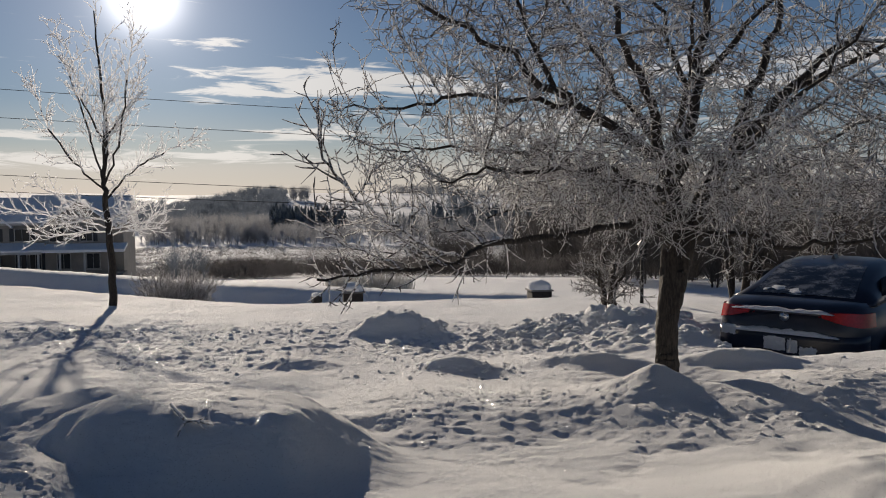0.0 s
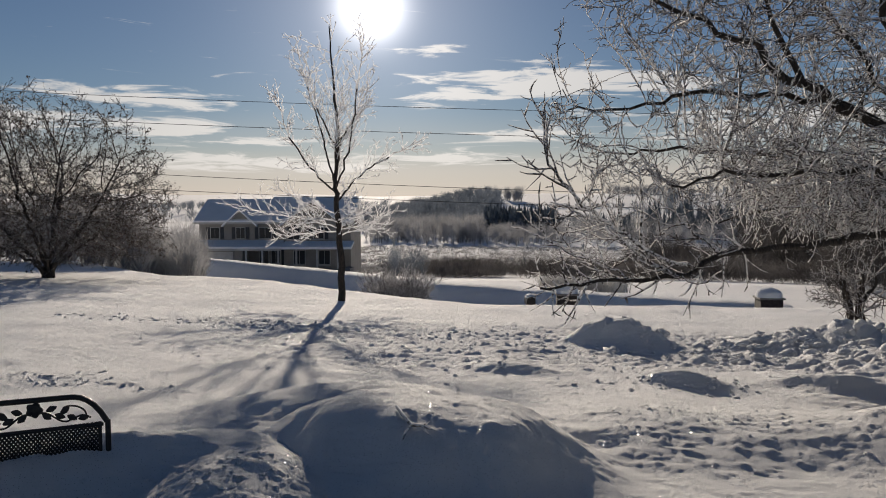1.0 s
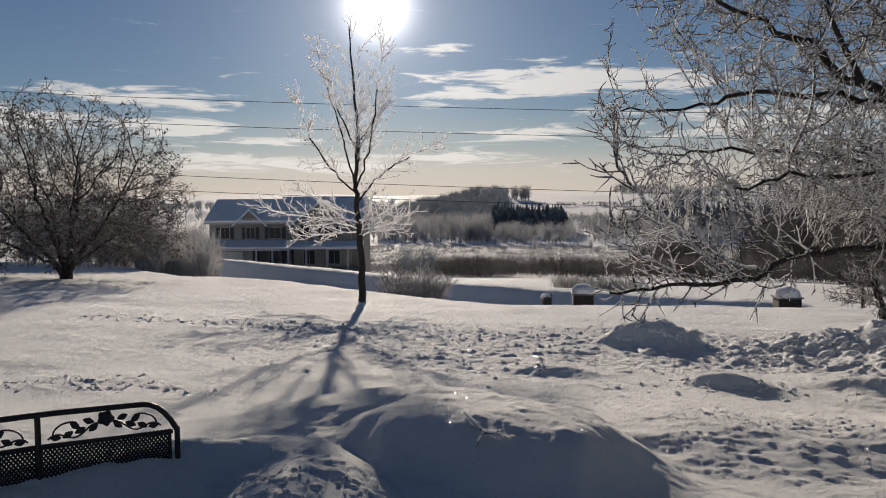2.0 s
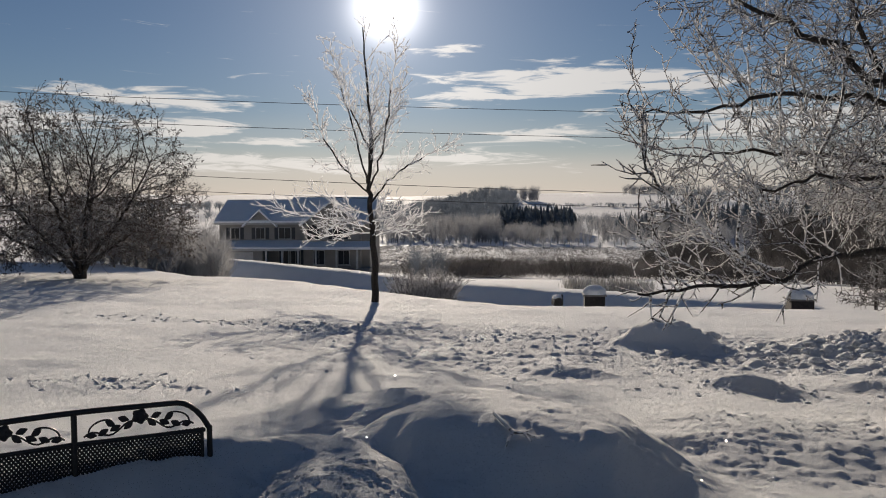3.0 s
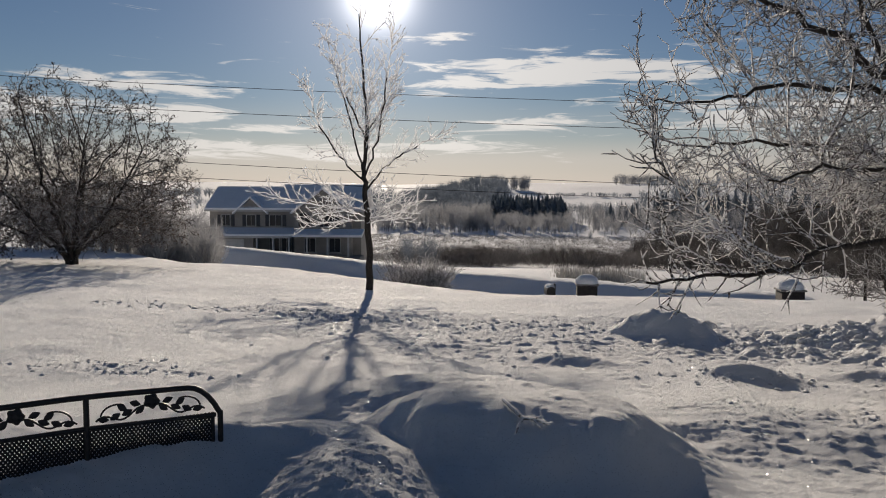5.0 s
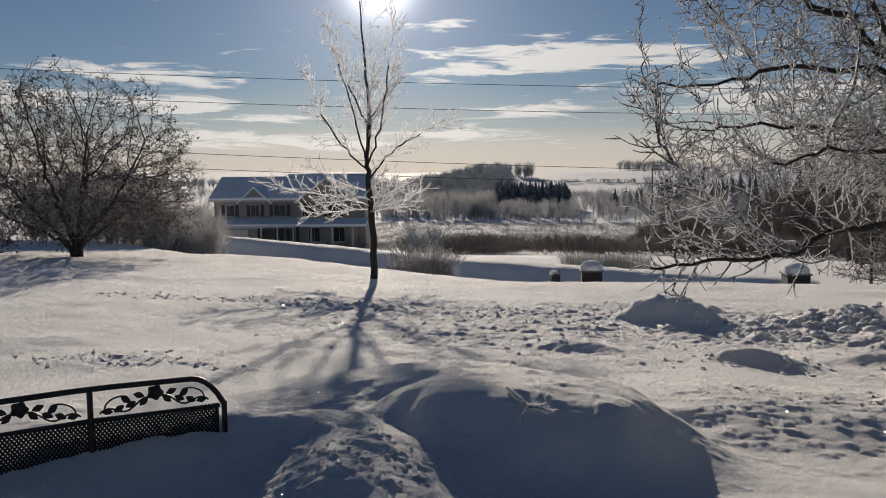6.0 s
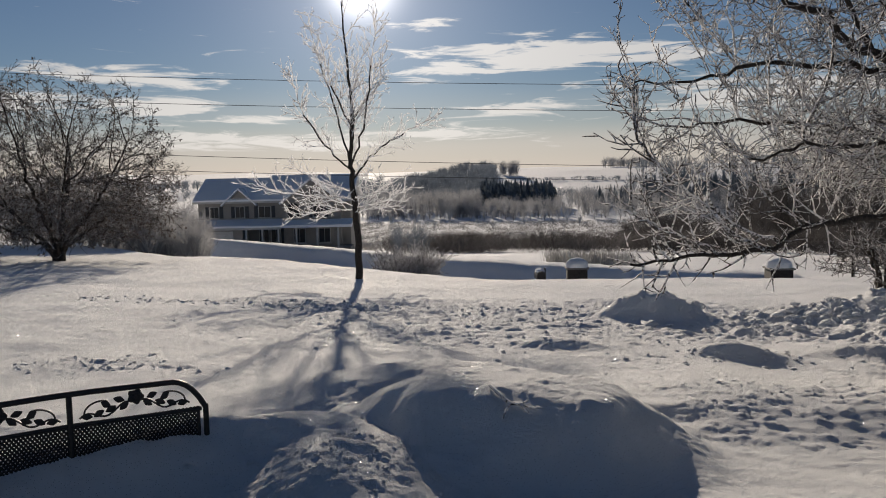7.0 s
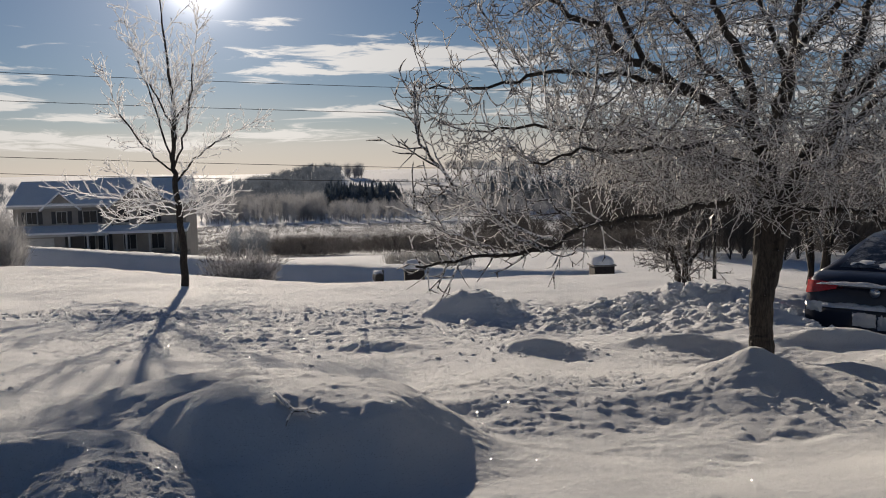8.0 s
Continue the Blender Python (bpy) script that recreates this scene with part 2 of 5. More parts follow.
class Tubes:
    """Gathers tapered tubes along polylines into one mesh."""

    def __init__(self, sides):
        self.n, self.v, self.f, self.count = sides, [], [], 0
        self.ring = np.linspace(0, 2 * np.pi, sides, endpoint=False)

    def add(self, pts, radii):
        pts, radii = np.asarray(pts, float), np.asarray(radii, float)
        d = np.gradient(pts, axis=0)
        d /= np.linalg.norm(d, axis=1)[:, None] + 1e-9
        ref = np.array([0.31, 0.87, 0.37]) if abs(d[0] @ np.array([0.31, 0.87, 0.37])) < 0.8 else np.array([0.9, -0.2, 0.3])
        a = np.cross(d, ref)
        a /= np.linalg.norm(a, axis=1)[:, None] + 1e-9
        b = np.cross(d, a)
        c, s = np.cos(self.ring), np.sin(self.ring)
        vs = pts[:, None, :] + radii[:, None, None] * (a[:, None, :] * c[None, :, None] + b[:, None, :] * s[None, :, None])
        self.v.append(vs.reshape(-1, 3))
        k, n = len(pts), self.n
        i = np.arange(n)
        j = (i + 1) % n
        base = (np.arange(k - 1) * n)[:, None] + self.count
        q = np.stack([base + i, base + j, base + n + j, base + n + i], axis=-1).reshape(-1, 4)
        self.f.append(q)
        self.count += k * n

    def add_many(self, P, R):
        """Many tubes at once: P of (tube, point, 3), R of (tube, point)."""
        n, k, s = P.shape[0], P.shape[1], self.n
        d = np.gradient(P, axis=1)
        d /= np.linalg.norm(d, axis=2)[..., None] + 1e-9
        ref = np.where(np.abs(d[:, :1, 2:]) < 0.8, np.array([0.05, 0.02, 1.0]), np.array([1.0, 0.05, 0.02]))
        a = np.cross(d, np.broadcast_to(ref, d.shape))
        a /= np.linalg.norm(a, axis=2)[..., None] + 1e-9
        b = np.cross(d, a)
        c, w = np.cos(self.ring), np.sin(self.ring)
        vs = P[:, :, None, :] + R[:, :, None, None] * (a[:, :, None, :] * c[:, None] + b[:, :, None, :] * w[:, None])
        self.v.append(vs.reshape(-1, 3))
        i = np.arange(s)
        j = (i + 1) % s
        base = (np.arange(n) * k * s)[:, None, None] + (np.arange(k - 1) * s)[None, :, None] + self.count
        self.f.append(np.stack([base + i, base + j, base + s + j, base + s + i], axis=-1).reshape(-1, 4))
        self.count += n * k * s

    def roughen(self, amount, scale):
        """Ridges and knots on thick bark."""
        for arr in self.v:
            for row in arr:
                q = Vector(row)
                c = Vector((q.x * scale, q.y * scale, q.z * scale * 0.3))
                k = amount * (noise.noise(c) + 0.6 * noise.noise(c * 2.7))
                row += np.array(noise.noise_vector(c * 0.7)) * amount * 0.6 + k * 0.4

    def mesh(self, name, mat, smooth=True):
        v, f = np.concatenate(self.v), np.concatenate(self.f)
        return mesh_from(name, v, f.ravel(), np.full(len(f), 4), mat, smooth)


# ---- lie of the land ----
TABLE = [np.random.RandomState(s).rand(256, 256) for s in range(6)]


def vnoise(x, y, s=0):
    tb = TABLE[s % 6]
    xi, yi = np.floor(x).astype(int), np.floor(y).astype(int)
    fx, fy = x - xi, y - yi
    fx, fy = fx * fx * fx * (fx * (fx * 6 - 15) + 10), fy * fy * fy * (fy * (fy * 6 - 15) + 10)
    x0, y0, x1, y1 = xi & 255, yi & 255, (xi + 1) & 255, (yi + 1) & 255
    return (tb[x0, y0] * (1 - fx) + tb[x1, y0] * fx) * (1 - fy) + (tb[x0, y1] * (1 - fx) + tb[x1, y1] * fx) * fy - 0.5


def fbm(x, y, octaves, s=0, gain=0.5):
    out, amp, f = 0.0, 1.0, 1.0
    for o in range(octaves):
        out = out + amp * vnoise(x * f + 17.3 * o, y * f + 9.1 * o, s + o)
        amp, f = amp * gain, f * 2.03
    return out


def sstep(a, b, v):
    t = np.clip((v - a) / (b - a), 0, 1)
    return t * t * (3 - 2 * t)


def heap(x, y, cx, cy, sx, sy, turn=0.0, power=1.0):
    c, s = math.cos(radians(turn)), math.sin(radians(turn))
    u, v = ((x - cx) * c + (y - cy) * s) / sx, (-(x - cx) * s + (y - cy) * c) / sy
    return np.exp(-np.power(u * u + v * v + 1e-9, power))


FAR_D = (0, 10, 17, 22, 27, 33, 45, 86, 140, 200, 240, 340, 430, 560, 680, 800, 900, 1200, 1700, 2600, 4200)
FAR_Z = (0.9, 0.3, -0.3, -1.1, -1.85, -1.95, -2.35, -5.7, -10.0, -14.0, -15.0, -15.0, -13.5, -6.0, 2.0, 8.5, 13.2, 11.0, 9.0, 34.0, 40.0)


ROAD_X = (-75.0, -33.7, -16.9, -10.2, -4.6, 2.3)
ROAD_Y = (70.0, 46.8, 36.6, 31.4, 29.6, 29.4)
ROAD_Z = (-2.2, -1.58, -1.42, -1.27, -1.27, -1.45)


def land(x, y):
    """Height of the snow at (x, y)."""
    d, az = np.hypot(x, y), np.degrees(np.arctan2(x, y))
    lawn = 0.91 - 0.0607 * y + 0.016 * x + 0.030 * np.maximum(0, -x - 6.0)
    lawn = np.where(y < 0, 0.91 + 0.016 * np.clip(x, -20, 20) + 0 * y, lawn)
    far = np.interp(d, FAR_D, FAR_Z)
    far = far - 10.0 * sstep(450, 700, d) * (1 - sstep(1300, 1900, d)) * sstep(-18.5, -24, az)
    far = far + 3.0 * np.exp(-((az + 15.0) / 2.0) ** 2) * np.exp(-((d - 760) / 150) ** 2) - 6.0 * sstep(560, 750, d) * (1 - sstep(1000, 1500, d)) * sstep(-15.5, -19.5, az)
    far = far + sstep(60, 300, d) * 1.2 * fbm(x * 0.01, y * 0.01, 3, 2) + sstep(1500, 2600, d) * 16 * fbm(x * 0.0012, y * 0.0012, 3, 4)
    shift = 13 * sstep(-15, -38, az) + 14 * sstep(-37, -44, az)
    z = lawn + (far - lawn) * sstep(15.5 + shift, 26 + 1.3 * shift, d)
    near = 1 - sstep(26, 40, d)
    # edges of the heaps waver
    wx, wy = x + near * (0.16 * fbm(x * 1.7, y * 1.7, 3, 0)), y + near * (0.16 * fbm(x * 1.7 + 31, y * 1.7, 3, 4))
    # broad swells of drifted snow
    z = z + near * (0.10 * fbm(x * 0.45, y * 0.45, 3, 1) + 0.012 * fbm(x * 1.9, y * 1.9, 3, 3))
    # buried bed in the foreground and the ridge behind it
    m = 0.37 * heap(wx, wy, -1.48, 4.06, 0.80, 0.75, 10, 2.0)
    m = np.maximum(m, 0.27 * heap(wx, wy, -2.05, 4.80, 1.05, 0.70, 15, 1.2))
    m = np.maximum(m, 0.07 * heap(wx, wy, -2.3, 4.2, 0.55, 0.40, 35, 1.2))
    m = np.maximum(m, 0.20 * heap(wx, wy, -2.0, 3.0, 0.48, 0.75, 15, 1.1))
    m = np.maximum(m, 0.11 * heap(wx, wy, -0.35, 5.3, 1.1, 0.6, -5, 1.2))
    z = z + m
    # snow banked against the bench
    z = z + 0.24 * heap(wx, wy, -3.0, 3.05, 0.95, 0.30, 47, 1.3) - 0.18 * heap(wx, wy, -2.6, 2.1, 0.9, 0.45, 47, 1.2)
    # cone round the trunk, swell at the corner, heaps by the car
    z = z + 0.24 * heap(wx, wy, 1.22, 5.58, 0.36, 0.50, -20, 0.8) - 0.13 * heap(wx, wy, 1.75, 6.35, 0.75, 0.55, 0, 1.3)
    z = z + 0.20 * heap(wx, wy, 2.3, 3.3, 1.0, 0.7, 20, 1.2)
    z = z + 0.17 * heap(wx, wy, 2.55, 5.75, 0.85, 0.80, 25, 1.2) + 0.15 * heap(wx, wy, 2.35, 7.25, 0.50, 0.20, -12, 1.3)
    z = z - 0.10 * heap(wx, wy, 3.4, 8.6, 1.0, 0.6, 40, 1.5)
    z = z + 0.13 * heap(wx, wy, -0.16, 7.12, 0.36, 0.20, -12, 1.1) + 0.075 * heap(wx, wy, -1.80, 7.55, 0.42, 0.17, 0, 1.2)
    z = z + 0.12 * heap(wx, wy, 1.05, 7.3, 0.55, 0.20, -12, 1.2)
    # old footprints
    for fx, fy in ((1.05, 4.35), (0.85, 4.05), (1.30, 4.40), (0.5, 3.75), (1.75, 4.3)):
        z = z - 0.018 * heap(wx, wy, fx, fy, 0.11, 0.08, 20, 1.2)
    # round heap on the lawn
    z = z + 0.34 * heap(wx, wy, -1.0, 9.95, 0.48, 0.46, 0, 1.45)
    # cleared place where the car stands
    z = z - 0.42 * heap(wx, wy, 4.9, 10.9, 2.5, 1.35, 50, 2.5)
    # ploughed banks along the drive
    bank = 0.22 * heap(wx, wy, 1.9, 10.4, 1.3, 0.55, 0, 1.2) + 0.10 * heap(wx, wy, 2.2, 9.2, 0.8, 0.4, -20, 1.2)
    z = z + bank * (1 + 0.8 * fbm(x * 1.7, y * 1.7, 3, 5))
    # bank that the plough threw up along the road
    by = np.interp(x, ROAD_X, ROAD_Y)
    top = np.interp(x, ROAD_X, ROAD_Z) + 0.06 * fbm(x * 0.9, y * 0.9, 3, 2) + 0.05 * np.abs(fbm(x * 3.0, y * 3.0, 3, 3))
    u = (y - by) * 0.75
    rise = np.exp(-np.power(np.abs(u / np.where(u < 0, 0.75, 1.2)), 4.0)) * sstep(4.2, 2.6, x) * sstep(-75, -60, x)
    z = np.where(top > z, z + (top - z) * rise, z)
    # trodden and thrown snow: separate crumbs in strips, drawn out across the slope
    band = np.maximum(heap(wx, wy, -6.5, 10.45, 3.6, 0.45, -10, 2), heap(wx, wy, 1.0, 10.6, 4.2, 1.3, 0, 2))
    band = np.maximum(band, 0.8 * heap(wx, wy, 0.6, 8.8, 2.6, 0.7, 0, 2))
    band = np.maximum(band, 0.55 * heap(wx, wy, -3.4, 8.6, 2.8, 1.9, 0, 2))
    band = np.maximum(band, 0.45 * heap(wx, wy, -5.3, 5.35, 1.3, 0.38, 0, 2))
    band = np.maximum(band, 0.3 * heap(wx, wy, 2.6, 6.0, 1.2, 0.9, 0, 2))
    band = np.maximum(band, 0.45 * heap(wx, wy, -2.0, 3.0, 0.55, 0.42, 20, 2))
    crumbs = np.maximum(0, fbm(x * 8.0, y * 13.0, 4, 4, 0.66) + 0.03)
    small = np.maximum(0, fbm(x * 24.0, y * 32.0, 3, 2, 0.66))
    grainy = np.maximum(band, np.maximum(0.5 * heap(wx, wy, 0.2, 5.6, 1.5, 0.6, -8, 2), 0.4 * heap(wx, wy, -2.0, 5.0, 1.0, 0.5, 10, 2)))
    z = z + near * (0.060 * band * crumbs + 0.026 * grainy * small)
    clods = np.maximum(heap(wx, wy, 1.6, 10.2, 2.2, 1.0, 0, 2), heap(wx, wy, 1.0, 8.7, 1.8, 0.6, 0, 2))
    z = z + clods * near * 0.13 * np.maximum(0, fbm(x * 4.5, y * 4.5, 2, 1, 0.4))
    worn = heap(wx, wy, -1.2, 10.4, 6.5, 2.3, 0, 3) * (1 - heap(wx, wy, -1.0, 9.95, 0.8, 0.75, 0, 3))
    z = z + worn * near * (0.045 * np.maximum(0, fbm(x * 7.5, y * 13.0, 4, 1, 0.66)) + 0.02 * np.abs(fbm(x * 2.3, y * 3.0, 2, 3)))
    # wind crust: faint ripples and grains everywhere
    crust = 0.35 + 1.1 * np.clip(fbm(x * 0.6, y * 0.6, 2, 5) + 0.15, 0, 1)
    z = z + near * crust * (0.014 * fbm(x * 3.5, y * 6.0, 3, 0, 0.6) + 0.017 * np.maximum(0, fbm(x * 12, y * 15, 3, 2, 0.7)))
    return z


def at(x, y):
    return float(land(np.array([float(x)]), np.array([float(y)]))[0])


def make_ground():
    az = np.radians(np.concatenate((np.linspace(-180, -56, 32, endpoint=False), np.linspace(-56, 36, 620, endpoint=False), np.linspace(36, 180, 36))))
    rad = np.concatenate((np.geomspace(0.25, 1.6, 14, endpoint=False), np.geomspace(1.6, 13, 500, endpoint=False), np.geomspace(13, 30, 110, endpoint=False), np.geomspace(30, 62, 72, endpoint=False), np.geomspace(62, 4600, 130)))
    A, R = np.meshgrid(az, rad, indexing="ij")
    X, Y = R * np.sin(A), R * np.cos(A)
    Z = land(X, Y)
    na, nr = A.shape
    v = np.stack((X, Y, Z), -1).reshape(-1, 3)
    i, j = np.meshgrid(np.arange(na - 1), np.arange(nr - 1), indexing="ij")
    k = i * nr + j
    q = np.stack((k, k + 1, k + nr + 1, k + nr), -1).reshape(-1, 4)
    c = len(v)
    v = np.vstack((v, [[0, 0, at(0, 0.01)]]))
    ii = np.arange(na - 1) * nr
    tri = np.stack((np.full(na - 1, c), ii, ii + nr), -1)
    flat = np.concatenate((q.ravel(), tri.ravel()))
    me = mesh_from("ground", v, flat[: q.size + tri.size], np.concatenate((np.full(len(q), 4), np.full(len(tri), 3))), SNOW)
    tagged(new("ground", me), "deep sparkling snow over lawn, road and fields", "ground", kind="structure")


make_ground()


# ---- trees ----
class Tree:
    """Grows limbs and twigs; thick wood and fine twigs go into meshes of their own."""

    def __init__(self, seed, sides=7):
        self.r = random.Random(seed)
        self.sides, self.wood, self.mid, self.fine = sides, [], Tubes(4), Tubes(3)

    def rnd(self, s=1.0):
        r = self.r
        return Vector((r.gauss(0, s), r.gauss(0, s), r.gauss(0, s)))

    def tube(self, pts, r0, r1):
        n = len(pts)
        radii = [r0 + (r1 - r0) * (i / (n - 1)) ** 0.85 for i in range(n)]
        if r0 > 0.022:
            self.wood.append(Tubes(self.sides))
            self.wood[-1].add(pts, radii)
        else:
            (self.mid if r0 > 0.008 else self.fine).add(pts, radii)
        return radii

    def limb(self, ctrl, r0, r1, wob=0.02, steps=5):
        """A limb through given points, smoothed and made a little crooked."""
        c = [Vector(p) for p in ctrl]
        pts = []
        for i in range(len(c) - 1):
            p0, p1, p2, p3 = c[max(i - 1, 0)], c[i], c[i + 1], c[min(i + 2, len(c) - 1)]
            for k in range(steps):
                u = k / steps
                q = 0.5 * (2 * p1 + (p2 - p0) * u + (2 * p0 - 5 * p1 + 4 * p2 - p3) * u * u + (3 * p1 - p0 - 3 * p2 + p3) * u ** 3)
                pts.append(q + self.rnd(wob if i + k else 0.0))
        pts.append(c[-1])
        self.tube(pts, r0, r1)
        return pts

    def branch(self, p, d, length, radius, wander, rise, tip=0.35):
        n = max(3, min(9, int(length / 0.07)))
        d = d.normalized()
        pts, step = [p.copy()], length / n
        for i in range(n):
            d = (d + self.rnd(wander) + Vector((0, 0, rise / n))).normalized()
            pts.append(pts[-1] + d * step)
        self.tube(pts, radius, radius * tip)
        return pts

    def sprout(self, pts, levels, start=0.15, radius=None):
        """Children along a polyline. levels: rows of (spacing, length, radius, angle, wander, rise)."""
        if not levels:
            return
        spacing, length, rad, angle, wander, rise = levels[0]
        r = self.r
        seg = [(pts[i], pts[i + 1]) for i in range(len(pts) - 1)]
        total = sum((b - a).length for a, b in seg)
        pos, nxt, run = 0.0, total * start + r.random() * spacing, 0.0
        side = r.random() * 6.28
        for a, b in seg:
            sl = (b - a).length
            while nxt < run + sl:
                u = (nxt - run) / max(sl, 1e-6)
                t = (b - a).normalized()
                side += 2.4 + r.gauss(0, 0.5)
                q = t.cross(Vector((0.3, 0.2, 0.93)))
                q = q.normalized() if q.length > 1e-3 else Vector((1, 0, 0))
                o = q * math.cos(side) + t.cross(q) * math.sin(side)
                ang = radians(angle + r.gauss(0, 12))
                d = t * math.cos(ang) + o * math.sin(ang)
                frac = nxt / total
                ln = length * (1.15 - 0.6 * frac) * r.uniform(0.55, 1.3)
                ch = self.branch(a + (b - a) * u, d, ln, rad * r.uniform(0.7, 1.15), wander, rise)
                self.sprout(ch, levels[1:])
                nxt += spacing * r.uniform(0.5, 1.5)
            run += sl

    def fill(self, seeds, pts, reach, kill, step, seed, pull=0.0, jitter=0.22, rounds=90, tip=0.003, power=2.3, lumps=0.35, split=0.006, heart=None, out=0.0):
        """Branches grow from the seed points towards the free points of a crown, and thicken where they join.
        Returns the thin wood's points, ways and radii."""
        rs = np.random.RandomState(seed)
        pos = np.array([tuple(p) for p in seeds], float)
        ns = len(pos)
        par, kids = list(range(-1, ns - 1)), [0] * ns
        pts = np.asarray(pts, float)

        def nearest(new_pos):
            d2 = (pts ** 2).sum(1)[:, None] + (new_pos ** 2).sum(1)[None] - 2 * pts @ new_pos.T
            j = d2.argmin(1)
            return j, np.sqrt(np.maximum(d2[np.arange(len(pts)), j], 0))

        near, dist = nearest(pos)
        for _ in range(rounds):
            act = np.where(dist < reach)[0]
            if not len(act):
                break
            v = pts[act] - pos[near[act]]
            v /= np.linalg.norm(v, axis=1)[:, None] + 1e-9
            idx, inv = np.unique(near[act], return_inverse=True)
            s = np.zeros((len(idx), 3))
            np.add.at(s, inv.ravel(), v)
            s /= np.linalg.norm(s, axis=1)[:, None] + 1e-9
            s += rs.normal(0, jitter, s.shape)
            s[:, 2] += pull
            if heart is not None:
                o = pos[idx] - np.array(heart)
                s += out * o / (np.linalg.norm(o, axis=1)[:, None] + 1e-9)
            s /= np.linalg.norm(s, axis=1)[:, None] + 1e-9
            ok = np.array([kids[i] < 3 for i in idx])
            if not ok.any():
                break
            idx, s = idx[ok], s[ok]
            made = pos[idx] + s * step
            base = len(pos)
            pos = np.vstack((pos, made))
            for i in idx:
                kids[i] += 1
                par.append(int(i))
                kids.append(0)
            j, d = nearest(made)
            closer = d < dist
            near, dist = np.where(closer, j + base, near), np.where(closer, d, dist)
            keep = dist > kill
            pts, near, dist = pts[keep], near[keep], dist[keep]
            if not len(pts):
                break
        n = len(pos)
        rad, acc = np.zeros(n), np.zeros(n)
        best = [-1] * n
        for i in range(n - 1, ns - 1, -1):
            rad[i] = max(tip, acc[i] ** (1 / power))
            acc[par[i]] += rad[i] ** power
            if best[par[i]] < 0 or rad[i] > rad[best[par[i]]]:
                best[par[i]] = i
        way = np.zeros((n, 3))
        for i in range(ns, n):
            way[i] = pos[i] - pos[par[i]]
        for i in range(ns, n):
            p = par[i]
            if p < ns or best[p] != i:
                chain, j = [p], i
                while j >= 0:
                    chain.append(j)
                    j = best[j]
                q = pos[chain]
                if len(q) > 2:
                    q[1:-1] = 0.5 * q[1:-1] + 0.25 * (q[:-2] + q[2:])
                r = rad[chain]
                r[0] = r[1]
                r = r * (1 + lumps * rs.uniform(-0.6, 1.0, len(r)) * (r < 0.012))
                r[-1] *= 0.6
                if r[0] > 0.024:
                    self.wood.append(Tubes(self.sides))
                    self.wood[-1].add(q, r)
                else:
                    (self.mid if r[0] > split else self.fine).add(q, r)
        way /= np.linalg.norm(way, axis=1)[:, None] + 1e-9
        return pos[ns:], way[ns:], rad[ns:]

    def spurs(self, pos, way, count, length, radius, angle, rise, seed, kink=0.22, k=4, to=None):
        """Short rimed twigs on given points, all at once; returns their own points and ways."""
        rs = np.random.RandomState(seed)
        pick = rs.randint(0, len(pos), count)
        p, t = pos[pick], way[pick]
        o = np.cross(t, rs.normal(size=p.shape))
        o /= np.linalg.norm(o, axis=1)[:, None] + 1e-9
        a = np.radians(angle + rs.normal(0, 14, count))[:, None]
        d = t * np.cos(a) + o * np.sin(a)
        ln = length * rs.uniform(0.4, 1.35, count)[:, None]
        P, W = [p], [d]
        for i in range(k - 1):
            d = d + rs.normal(0, kink, d.shape)
            d[:, 2] += rise / k
            d /= np.linalg.norm(d, axis=1)[:, None]
            P.append(P[-1] + d * ln / (k - 1))
            W.append(d)
        P = np.stack(P, 1)
        R = radius * rs.uniform(0.75, 1.2, (count, 1)) * rs.uniform(0.7, 1.4, (count, k)) * np.linspace(1, 0.55, k)
        (to or self.fine).add_many(P, R)
        return P[:, 1:].reshape(-1, 3), np.stack(W[1:], 1).reshape(-1, 3)

    def finish(self, name, label, category, base, mats, group=""):
        root = thing(name, pose(*base), label, category, group)
        inv = np.array(base, float)
        for k, tubes in enumerate(self.wood):
            nm = "trunk" if k == 0 else "limb"
            tubes.v = [v - inv for v in tubes.v]
            link_mesh(nm, tubes.mesh(nm, mats[0]), root, "dark ridged bark with snow on the upper side" if k == 0 else "")
        for tubes, nm, mat, lb in ((self.mid, "branchwork", mats[1], "frost-coated crooked branches"), (self.fine, "twig_crown", mats[2], "fine twigs coated with hoar frost")):
            if tubes.v:
                tubes.v = [v - inv for v in tubes.v]
                tagged(link_mesh(nm, tubes.mesh(nm, mat), root, lb), kind="stuff")
        return root


